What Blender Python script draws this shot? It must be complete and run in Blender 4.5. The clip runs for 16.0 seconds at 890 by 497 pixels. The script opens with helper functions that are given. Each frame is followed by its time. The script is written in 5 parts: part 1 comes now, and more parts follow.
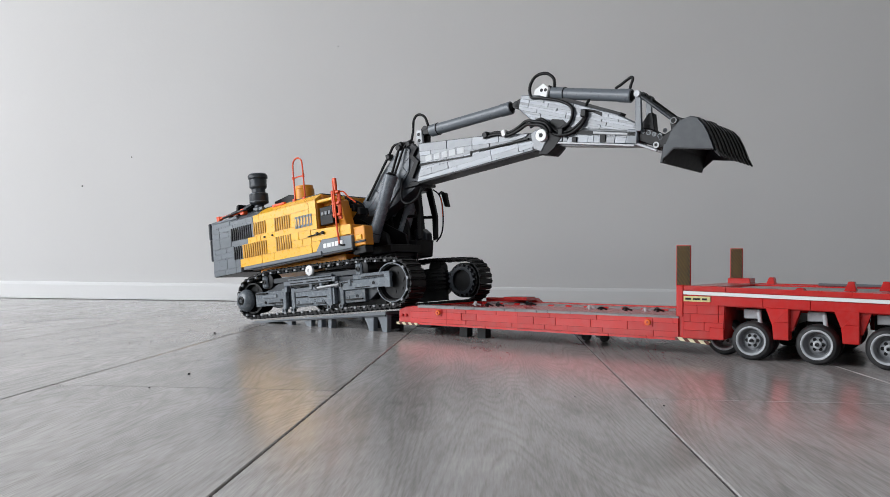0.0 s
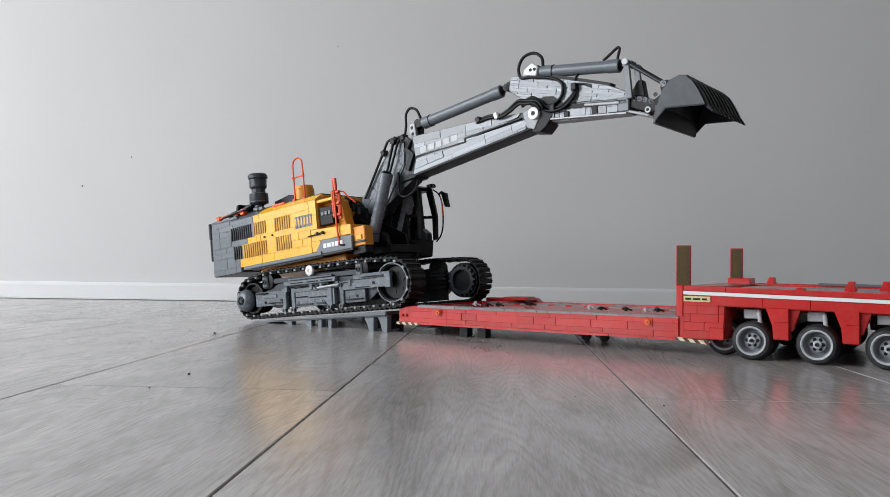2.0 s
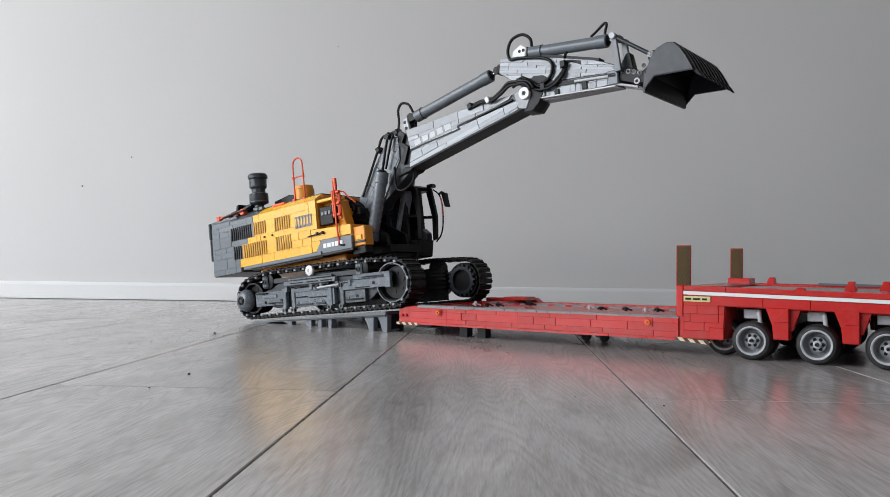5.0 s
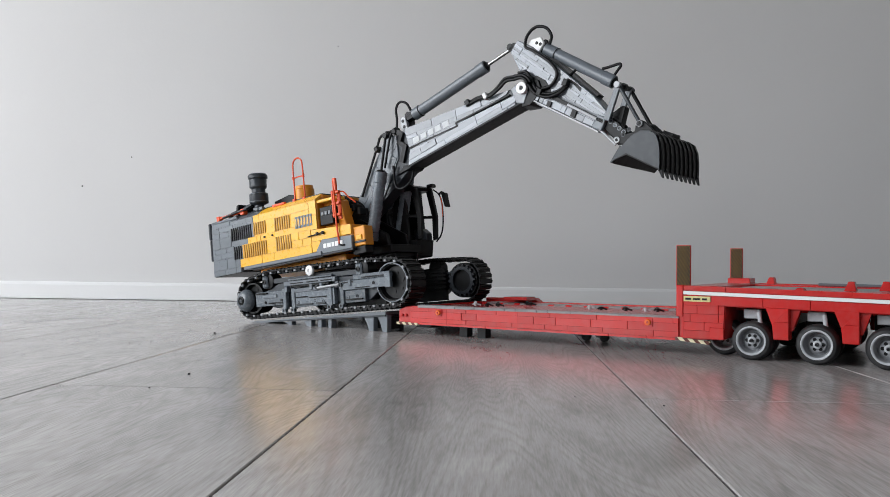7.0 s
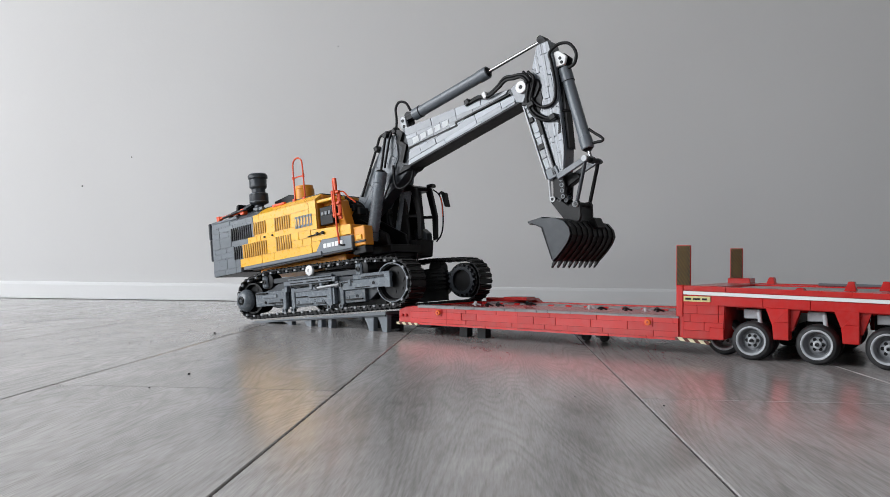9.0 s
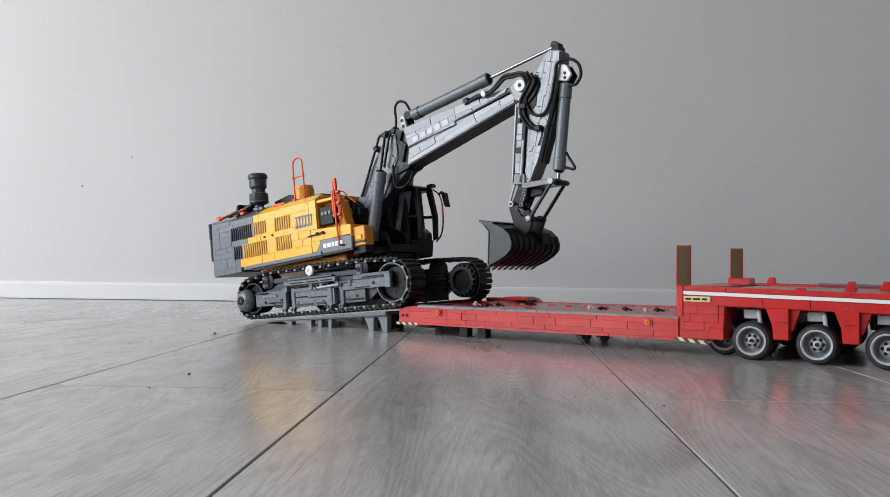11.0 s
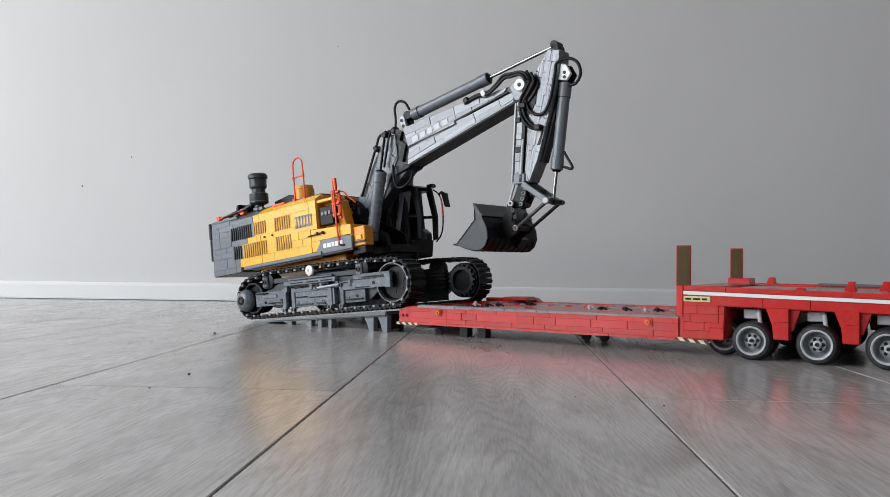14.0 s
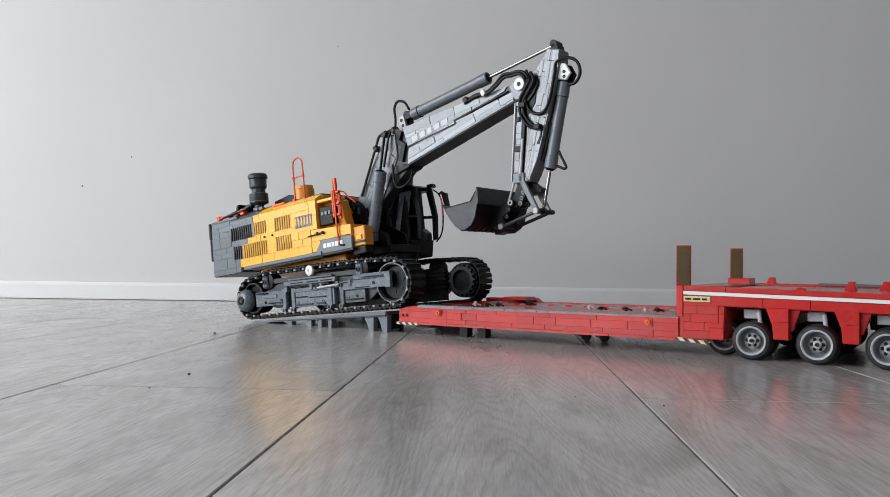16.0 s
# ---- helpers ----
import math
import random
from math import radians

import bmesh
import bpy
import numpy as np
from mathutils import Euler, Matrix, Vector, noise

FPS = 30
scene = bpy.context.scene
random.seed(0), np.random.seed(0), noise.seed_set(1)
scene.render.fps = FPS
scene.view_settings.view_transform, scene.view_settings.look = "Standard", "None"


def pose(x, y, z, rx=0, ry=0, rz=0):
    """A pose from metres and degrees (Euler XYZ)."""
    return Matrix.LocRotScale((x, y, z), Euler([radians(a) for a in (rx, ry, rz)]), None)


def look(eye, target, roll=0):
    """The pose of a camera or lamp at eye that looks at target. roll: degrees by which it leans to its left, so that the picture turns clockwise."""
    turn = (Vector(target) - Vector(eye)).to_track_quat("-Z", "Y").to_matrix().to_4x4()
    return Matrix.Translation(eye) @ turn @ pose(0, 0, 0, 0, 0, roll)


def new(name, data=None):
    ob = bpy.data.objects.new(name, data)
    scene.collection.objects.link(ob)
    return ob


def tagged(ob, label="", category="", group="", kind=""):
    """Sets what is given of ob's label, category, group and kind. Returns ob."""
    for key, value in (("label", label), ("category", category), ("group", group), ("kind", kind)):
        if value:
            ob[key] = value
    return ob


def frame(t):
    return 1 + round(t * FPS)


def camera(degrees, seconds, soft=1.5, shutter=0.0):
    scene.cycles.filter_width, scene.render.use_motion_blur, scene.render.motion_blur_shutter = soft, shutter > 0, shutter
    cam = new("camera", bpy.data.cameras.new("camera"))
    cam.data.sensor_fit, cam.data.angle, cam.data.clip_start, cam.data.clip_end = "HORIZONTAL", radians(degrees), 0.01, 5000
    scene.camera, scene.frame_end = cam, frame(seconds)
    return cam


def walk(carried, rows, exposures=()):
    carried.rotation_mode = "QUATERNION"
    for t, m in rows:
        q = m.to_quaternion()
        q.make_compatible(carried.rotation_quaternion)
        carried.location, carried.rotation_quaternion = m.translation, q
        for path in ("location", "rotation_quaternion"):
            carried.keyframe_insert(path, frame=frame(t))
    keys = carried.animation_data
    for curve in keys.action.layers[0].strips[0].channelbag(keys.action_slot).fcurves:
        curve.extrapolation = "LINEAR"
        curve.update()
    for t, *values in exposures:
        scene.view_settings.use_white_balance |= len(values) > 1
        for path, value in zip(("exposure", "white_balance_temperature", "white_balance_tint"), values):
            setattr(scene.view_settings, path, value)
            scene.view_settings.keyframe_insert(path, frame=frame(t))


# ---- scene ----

# ---------- the standing camera, low above the floor ----------
cam = camera(58.0, 16.0, soft=0.8)
EYE = look((0, 0, 0.109), (0, 1, 0.109 + 0.01273), 0.57)
walk(cam, [(0, EYE), (16.0, EYE)], exposures=[(0, 0.0), (16.0, 0.0)])

# ---------- room axes: floor boards run along room y ----------
ROOM = pose(0, 0, 0, 0, 0, -3.84)
WALL_Y = 1.933
X_W, X_E, Y_S, CEIL = -2.4, 3.0, -2.2, 2.5
WIN = dict(y0=-1.7, y1=1.5, z0=0.03, z1=1.9)          # west window
FILL_WIN = dict(x0=0.1, x1=1.6, z0=1.1, z1=2.1)             # unseen south window, high, added for fill light

# ---------- light ----------
world = bpy.data.worlds.new("sky")
scene.world = world
world.use_nodes = True
wn = world.node_tree.nodes
sky = wn.new("ShaderNodeTexSky")
sky.sky_type, sky.sun_disc = "NISHITA", False
sky.sun_elevation, sky.sun_rotation = radians(38), radians(200)
world.node_tree.links.new(sky.outputs[0], wn["Background"].inputs[0])
wn["Background"].inputs[1].default_value = 0.1


def window_light(name, m, w, h, watts):
    """Area lamp in a window's opening: overcast sky from the west, added fill from the south."""
    d = bpy.data.lights.new(name, "AREA")
    d.shape, d.size, d.size_y, d.energy = "RECTANGLE", w, h, watts
    d.spread = radians(160)
    d.color = (0.955, 0.98, 1.02)
    ob = new(name, d)
    ob.matrix_world = m
    return ob


window_light("window_light_west", ROOM @ pose(X_W - 0.12, (WIN["y0"] + WIN["y1"]) / 2, (WIN["z0"] + WIN["z1"]) / 2, 0, -55, 0),
             WIN["z1"] - WIN["z0"] - 0.1, WIN["y1"] - WIN["y0"] - 0.1, 92)
# weak fill lamp, added behind the camera to lift the low wall
window_light("fill_light_south", ROOM @ pose((FILL_WIN["x0"] + FILL_WIN["x1"]) / 2, Y_S + 0.02, (FILL_WIN["z0"] + FILL_WIN["z1"]) / 2, 90, 0, 0),
             FILL_WIN["x1"] - FILL_WIN["x0"] - 0.1, FILL_WIN["z1"] - FILL_WIN["z0"] - 0.1, 8)


# ---------- materials ----------
def node_mat(name):
    m = bpy.data.materials.new(name)
    m.use_nodes = True
    nt = m.node_tree
    return m, nt, nt.nodes["Principled BSDF"]


def ramp(nt, fac, c0, c1, p0=0.3, p1=0.7):
    r = nt.nodes.new("ShaderNodeValToRGB")
    r.color_ramp.elements[0].position, r.color_ramp.elements[1].position = p0, p1
    r.color_ramp.elements[0].color, r.color_ramp.elements[1].color = (*c0, 1), (*c1, 1)
    nt.links.new(fac, r.inputs[0])
    return r.outputs[0]


def noise_tex(nt, scale, detail=4, stretch=(1, 1, 1), coords="Object"):
    c = nt.nodes.new("ShaderNodeTexCoord")
    mp = nt.nodes.new("ShaderNodeMapping")
    mp.inputs["Scale"].default_value = stretch
    t = nt.nodes.new("ShaderNodeTexNoise")
    t.inputs["Scale"].default_value, t.inputs["Detail"].default_value = scale, detail
    nt.links.new(c.outputs[coords], mp.inputs[0])
    nt.links.new(mp.outputs[0], t.inputs[0])
    return t.outputs["Fac"]


def bump(nt, fac, bsdf, strength, distance):
    b = nt.nodes.new("ShaderNodeBump")
    b.inputs["Strength"].default_value, b.inputs["Distance"].default_value = strength, distance
    nt.links.new(fac, b.inputs["Height"])
    nt.links.new(b.outputs[0], bsdf.inputs["Normal"])


def plastic(name, colour, rough=0.28, spread=0.12, dust=0.06, ior=1.5, island=False):
    """Moulded brick plastic: each piece a touch lighter or darker, finely scuffed and dusty."""
    m, nt, b = node_mat(name)
    if island:
        g = nt.nodes.new("ShaderNodeNewGeometry").outputs["Random Per Island"]
    else:
        g = nt.nodes.new("ShaderNodeObjectInfo").outputs["Random"]
    lo = tuple(c * (1 - spread) for c in colour)
    hi = tuple(min(1, c * (1 + spread)) for c in colour)
    base = ramp(nt, g, lo, hi, 0, 1)
    dirt = ramp(nt, noise_tex(nt, 90, 5), (0, 0, 0), (1, 1, 1), 0.45, 0.8)
    mul = nt.nodes.new("ShaderNodeMath")
    mul.operation = "MULTIPLY"
    mul.inputs[1].default_value = dust
    nt.links.new(dirt, mul.inputs[0])
    mix = nt.nodes.new("ShaderNodeMixRGB")
    mix.inputs[2].default_value = (0.42, 0.40, 0.38, 1)
    nt.links.new(mul.outputs[0], mix.inputs[0])
    nt.links.new(base, mix.inputs[1])
    nt.links.new(mix.outputs[0], b.inputs["Base Color"])
    rr = nt.nodes.new("ShaderNodeMapRange")
    rr.inputs["To Min"].default_value, rr.inputs["To Max"].default_value = rough * 0.8, rough * 1.35
    nt.links.new(noise_tex(nt, 160, 3), rr.inputs[0])
    nt.links.new(rr.outputs[0], b.inputs["Roughness"])
    b.inputs["IOR"].default_value = ior
    bump(nt, noise_tex(nt, 500, 2), b, 0.06, 0.0004)
    return m


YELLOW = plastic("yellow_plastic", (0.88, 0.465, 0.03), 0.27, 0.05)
# deeper copy of the yellow, with the front tank's shade in the colour
SHADE_AMBER = plastic("shade_amber_plastic", (0.78, 0.30, 0.015), 0.3, 0.06)
ORANGE = plastic("orange_plastic", (0.78, 0.085, 0.012), 0.35, 0.05)
DARK = plastic("dark_grey_plastic", (0.024, 0.029, 0.035), 0.34, 0.2, 0.05, 1.42)
MID = plastic("mid_grey_plastic", (0.135, 0.153, 0.172), 0.28, 0.14)
TRACK = plastic("track_grey_plastic", (0.118, 0.137, 0.155), 0.25, 0.25)
LIGHT = plastic("light_grey_plastic", (0.42, 0.435, 0.45), 0.24, 0.12)
SILVER = plastic("silver_grey_plastic", (0.20, 0.218, 0.242), 0.16, 0.4, 0.12, 1.6)
BLACK = plastic("black_plastic", (0.0045, 0.0045, 0.005), 0.38, 0.25, 0.006, 1.32)
RED = plastic("red_plastic", (0.52, 0.018, 0.016), 0.22, 0.13)
WHITE = plastic("white_plastic", (0.78, 0.78, 0.77), 0.3, 0.03)
CREAM = plastic("cream_sticker", (0.70, 0.62, 0.28), 0.4, 0.05)
RUBBER = plastic("black_rubber", (0.011, 0.011, 0.012), 0.6, 0.1, 0.06)
HOSE = plastic("rubber_hose", (0.005, 0.005, 0.0055), 0.4, 0.1, 0.006, 1.34)
RIM = plastic("rim_grey_plastic", (0.25, 0.26, 0.275), 0.28, 0.08)
# darkened yellow: the shade inside the vent slots as a colour
SLOT = plastic("vent_slot_shade", (0.50, 0.26, 0.03), 0.4, 0.08)
LENS = plastic("orange_reflector", (0.80, 0.13, 0.01), 0.15, 0.05, 0.0)
DECK = plastic("deck_grey_plastic", (0.22, 0.22, 0.225), 0.32, 0.2)


def chrome_mat():
    m, nt, b = node_mat("chrome_rod")
    b.inputs["Metallic"].default_value = 1
    b.inputs["Base Color"].default_value = (0.33, 0.33, 0.34, 1)
    nt.links.new(ramp(nt, noise_tex(nt, 200), (0.12,) * 3, (0.25,) * 3), b.inputs["Roughness"])
    return m


def wall_mat(name, colour):
    m, nt, b = node_mat(name)
    lo = tuple(c * 0.965 for c in colour)
    nt.links.new(ramp(nt, noise_tex(nt, 2.2, 6), lo, colour, 0.35, 0.65), b.inputs["Base Color"])
    b.inputs["Roughness"].default_value = 0.75
    bump(nt, noise_tex(nt, 120, 6), b, 0.12, 0.002)
    return m


def wood_mat():
    """Grey laminate: fine grain along the board, cathedral figure, soft sheen."""
    m, nt, b = node_mat("grey_laminate")
    rnd = nt.nodes.new("ShaderNodeObjectInfo").outputs["Random"]
    c = nt.nodes.new("ShaderNodeTexCoord")
    off = nt.nodes.new("ShaderNodeVectorMath")
    off.operation = "ADD"
    sc = nt.nodes.new("ShaderNodeMath")
    sc.operation = "MULTIPLY"
    sc.inputs[1].default_value = 37.0
    nt.links.new(rnd, sc.inputs[0])
    nt.links.new(c.outputs["Object"], off.inputs[0])
    nt.links.new(sc.outputs[0], off.inputs[1])

    def grain(scale, stretch, detail, distort=0.0):
        mp = nt.nodes.new("ShaderNodeMapping")
        mp.inputs["Scale"].default_value = stretch
        nt.links.new(off.outputs[0], mp.inputs[0])
        t = nt.nodes.new("ShaderNodeTexNoise")
        t.inputs["Scale"].default_value, t.inputs["Detail"].default_value = scale, detail
        t.inputs["Distortion"].default_value = distort
        nt.links.new(mp.outputs[0], t.inputs[0])
        return t.outputs["Fac"]

    fine = grain(800, (1, 0.07, 1), 5)
    wide = grain(20, (1, 0.16, 1), 7, 2.6)
    blot = grain(7, (1, 0.45, 1), 4, 0.5)
    a = ramp(nt, fine, (0.29, 0.273, 0.263), (0.56, 0.532, 0.512), 0.32, 0.68)
    d = ramp(nt, wide, (0.355, 0.337, 0.324), (0.56, 0.532, 0.512), 0.38, 0.60)
    mix = nt.nodes.new("ShaderNodeMixRGB")
    mix.inputs[0].default_value = 0.5
    nt.links.new(a, mix.inputs[1])
    nt.links.new(d, mix.inputs[2])
    fig = grain(5.0, (1, 0.13, 1), 3, 0.7)
    many = nt.nodes.new("ShaderNodeMath")
    many.operation = "MULTIPLY"
    many.inputs[1].default_value = 64.0
    nt.links.new(fig, many.inputs[0])
    ring = nt.nodes.new("ShaderNodeMath")
    ring.operation = "PINGPONG"
    ring.inputs[1].default_value = 0.5
    nt.links.new(many.outputs[0], ring.inputs[0])
    lines = ramp(nt, ring.outputs[0], (0.74, 0.73, 0.72), (1, 1, 1), 0.02, 0.30)
    knot = ramp(nt, grain(9, (1, 0.35, 1), 2, 1.5), (1, 1, 1), (0.50, 0.48, 0.46), 0.66, 0.76)
    figured = nt.nodes.new("ShaderNodeMixRGB")
    figured.blend_type = "MULTIPLY"
    figured.inputs[0].default_value = 0.6
    nt.links.new(mix.outputs[0], figured.inputs[1])
    nt.links.new(lines, figured.inputs[2])
    knotty = nt.nodes.new("ShaderNodeMixRGB")
    knotty.blend_type = "MULTIPLY"
    knotty.inputs[0].default_value = 0.7
    nt.links.new(figured.outputs[0], knotty.inputs[1])
    nt.links.new(knot, knotty.inputs[2])
    mul = nt.nodes.new("ShaderNodeMixRGB")
    mul.blend_type = "MULTIPLY"
    mul.inputs[0].default_value = 1
    nt.links.new(knotty.outputs[0], mul.inputs[1])
    nt.links.new(ramp(nt, blot, (0.80, 0.80, 0.80), (1.0, 1.0, 1.0), 0.3, 0.6), mul.inputs[2])
    nt.links.new(mul.outputs[0], b.inputs["Base Color"])
    nt.links.new(ramp(nt, wide, (0.23,) * 3, (0.15,) * 3, 0.3, 0.7), b.inputs["Roughness"])
    b.inputs["IOR"].default_value = 1.6
    height = nt.nodes.new("ShaderNodeMixRGB")
    height.inputs[0].default_value = 0.5
    nt.links.new(fine, height.inputs[1])
    nt.links.new(lines, height.inputs[2])
    bump(nt, height.outputs[0], b, 0.24, 0.0006)
    return m


CHROME = chrome_mat()
# for the unseen south and east walls, darkened to hold back bounce light
PAINT_DIM = wall_mat("dim_bounce_wall_paint", (0.22, 0.217, 0.213))
PAINT = wall_mat("grey_wall_paint", (0.67, 0.663, 0.655))
SKIRT = wall_mat("white_skirting_paint", (0.78, 0.78, 0.775))
# unseen ceiling, greyed so that less light bounces onto the upper wall
CEILING = wall_mat("dim_ceiling_paint", (0.30, 0.30, 0.296))
WOOD = wood_mat()
DIRT_DENT = plastic("dark_crumb_and_dent", (0.03, 0.028, 0.026), 0.7, 0.1)


def hazard_mat(name, c0, c1, pitch, slope, mid=0.44):
    """Printed diagonal warning stripes."""
    m, nt, b = node_mat(name)
    c = nt.nodes.new("ShaderNodeTexCoord")
    sp = nt.nodes.new("ShaderNodeSeparateXYZ")
    nt.links.new(c.outputs["Object"], sp.inputs[0])
    k = nt.nodes.new("ShaderNodeMath")
    k.operation = "MULTIPLY_ADD"
    k.inputs[1].default_value = slope
    nt.links.new(sp.outputs["X"], k.inputs[0])
    nt.links.new(sp.outputs["Z"], k.inputs[2])
    q = nt.nodes.new("ShaderNodeMath")
    q.operation = "PINGPONG"
    q.inputs[1].default_value = pitch / 2
    nt.links.new(k.outputs[0], q.inputs[0])
    g = nt.nodes.new("ShaderNodeMath")
    g.operation = "MULTIPLY"
    g.inputs[1].default_value = 2 / pitch
    nt.links.new(q.outputs[0], g.inputs[0])
    nt.links.new(ramp(nt, g.outputs[0], c0, c1, mid, mid + 0.08), b.inputs["Base Color"])
    b.inputs["Roughness"].default_value = 0.65
    b.inputs["IOR"].default_value = 1.35
    return m


STRIPES = hazard_mat("black_yellow_stripes", (0.012, 0.010, 0.009), (0.40, 0.22, 0.03), 0.0062, 1.6, 0.80)
STRIPES_PALE = hazard_mat("red_cream_stripes", (0.10, 0.03, 0.02), (0.72, 0.66, 0.45), 0.011, 1.0)


# ---------- mesh helpers ----------
def obj(name, bm, mat):
    me = bpy.data.meshes.new(name)
    bm.normal_update()
    bm.to_mesh(me)
    bm.free()
    me.materials.append(mat)
    return new(name, me)


def part(name, bm, mat, parent, label="", m=None):
    """One mesh object under a thing or a part."""
    ob = obj(name, bm, mat)
    ob.parent = parent
    if m is not None:
        ob.matrix_basis = m
    if label:
        ob["label"] = label
    return ob


def thing(name, m, label, category, group="", kind=""):
    ob = new(name)
    ob.empty_display_size = 0.02
    ob.matrix_basis = m
    return tagged(ob, label, category, group, kind)


def bevel(bm, w, geom=None):
    if w > 0:
        bmesh.ops.bevel(bm, geom=list(geom or bm.edges), offset=w, segments=1, affect="EDGES", clamp_overlap=True)
    return bm


def add_prism(bm, pts, y0, y1):
    """A polygon in x and z, drawn out from y0 to y1."""
    a = [bm.verts.new((x, y0, z)) for x, z in pts]
    b = [bm.verts.new((x, y1, z)) for x, z in pts]
    fs = [bm.faces.new(a), bm.faces.new(b[::-1])]
    k = len(pts)
    for j in range(k):
        fs.append(bm.faces.new((a[j], b[j], b[(j + 1) % k], a[(j + 1) % k])))
    bmesh.ops.recalc_face_normals(bm, faces=fs)
    return bm


def prism(pts, y0, y1, w=0.0):
    return bevel(add_prism(bmesh.new(), pts, y0, y1), w)


def add_box(bm, x0, x1, y0, y1, z0, z1):
    return add_prism(bm, [(x0, z0), (x1, z0), (x1, z1), (x0, z1)], y0, y1)


def box(x0, x1, y0, y1, z0, z1, w=0.0006):
    return bevel(add_box(bmesh.new(), x0, x1, y0, y1, z0, z1), w)


def add_cyl(bm, p0, p1, r0, r1=None, seg=20):
    p0, p1 = Vector(p0), Vector(p1)
    r1 = r0 if r1 is None else r1
    m = Matrix.Translation((p0 + p1) / 2) @ (p1 - p0).to_track_quat("Z", "Y").to_matrix().to_4x4()
    bmesh.ops.create_cone(bm, cap_ends=True, segments=seg, radius1=r0, radius2=r1, depth=(p1 - p0).length, matrix=m)
    return bm


def smooth(bm, deg=35):
    bm.normal_update()
    for f in bm.faces:
        f.smooth = True
    for e in bm.edges:
        if len(e.link_faces) == 2 and e.calc_face_angle(0) > radians(deg):
            e.smooth = False
    return bm


def turned(profile, p0, axis, seg=28, caps=True):
    """A lathed form: (distance along the axis, radius) pairs."""
    bm = bmesh.new()
    m = Matrix.Translation(p0) @ Vector(axis).to_track_quat("Z", "Y").to_matrix().to_4x4()
    rings = []
    for d, r in profile:
        rings.append([bm.verts.new(m @ Vector((r * math.cos(2 * math.pi * k / seg), r * math.sin(2 * math.pi * k / seg), d))) for k in range(seg)])
    for a, b in zip(rings, rings[1:]):
        for k in range(seg):
            bm.faces.new((a[k], a[(k + 1) % seg], b[(k + 1) % seg], b[k]))
    if caps:
        bm.faces.new(rings[0][::-1])
        bm.faces.new(rings[-1])
    bmesh.ops.recalc_face_normals(bm, faces=bm.faces[:])
    return smooth(bm)


def curve_points(pts, n=8):
    """A smooth line through points."""
    p = [Vector(q) for q in pts]
    p = [p[0] * 2 - p[1]] + p + [p[-1] * 2 - p[-2]]
    out = []
    for k in range(1, len(p) - 2):
        a, b, c, d = p[k - 1:k + 3]
        for j in range(n):
            t = j / n
            out.append(0.5 * (2 * b + (c - a) * t + (2 * a - 5 * b + 4 * c - d) * t * t + (3 * b - a - 3 * c + d) * t ** 3))
    return out + [p[-2]]


def add_tube(bm, pts, r, n=8, seg=10):
    line = curve_points(pts, n)
    rings, side = [], None
    for k, q in enumerate(line):
        t = (line[min(k + 1, len(line) - 1)] - line[max(k - 1, 0)]).normalized()
        side = (t.orthogonal() if side is None else side - t * side.dot(t)).normalized()
        up = t.cross(side)
        rings.append([bm.verts.new(q + (side * math.cos(a) + up * math.sin(a)) * r) for a in (2 * math.pi * j / seg for j in range(seg))])
    for a, b in zip(rings, rings[1:]):
        for k in range(seg):
            bm.faces.new((a[k], a[(k + 1) % seg], b[(k + 1) % seg], b[k])).smooth = True
    bm.faces.new(rings[0][::-1])
    bm.faces.new(rings[-1])
    return bm


def tube(pts, r, n=8, seg=10):
    return add_tube(bmesh.new(), pts, r, n, seg)


def clip(poly, region):
    """Cuts a polygon to a convex region, both counter-clockwise."""
    out = poly
    for k in range(len(region)):
        (ax, az), (bx, bz) = region[k], region[(k + 1) % len(region)]
        src, out = out, []
        for j in range(len(src)):
            p, q = src[j], src[(j + 1) % len(src)]
            dp = (bx - ax) * (p[1] - az) - (bz - az) * (p[0] - ax)
            dq = (bx - ax) * (q[1] - az) - (bz - az) * (q[0] - ax)
            if dp >= 0:
                out.append(p)
            if (dp >= 0) != (dq >= 0):
                t = dp / (dp - dq)
                out.append((p[0] + (q[0] - p[0]) * t, p[1] + (q[1] - p[1]) * t))
        if len(out) < 3:
            return []
    return out


def area_of(p):
    return 0.5 * sum(p[k][0] * p[(k + 1) % len(p)][1] - p[(k + 1) % len(p)][0] * p[k][1] for k in range(len(p)))


def ccw(p):
    return p if area_of(p) > 0 else p[::-1]


def tile_mesh(poly, y, depth, gap, name, mat):
    """One brick face: a thin slab with a fine chamfer, standing proud of y towards -y (depth below 0: towards +y)."""
    cx = sum(p[0] for p in poly) / len(poly)
    cz = sum(p[1] for p in poly) / len(poly)

    def ring(inset, yy):
        out = []
        for x, z in poly:
            d = math.hypot(x - cx, z - cz) or 1
            k = max(0.2, 1 - 1.3 * inset / d)
            out.append((cx + (x - cx) * k, yy, cz + (z - cz) * k))
        return out
    sgn = 1 if depth > 0 else -1
    v = ring(gap, y) + ring(gap, y - depth + sgn * 0.00035) + ring(gap + 0.0003, y - depth)
    n = len(poly)
    f = [tuple(range(2 * n, 3 * n))]
    for a in (0, n):
        f += [(a + k, a + (k + 1) % n, a + n + (k + 1) % n, a + n + k) for k in range(n)]
    if sgn < 0:
        f = [q[::-1] for q in f]
    me = bpy.data.meshes.new(name)
    me.from_pydata(v, [], f)
    me.materials.append(mat)
    return me


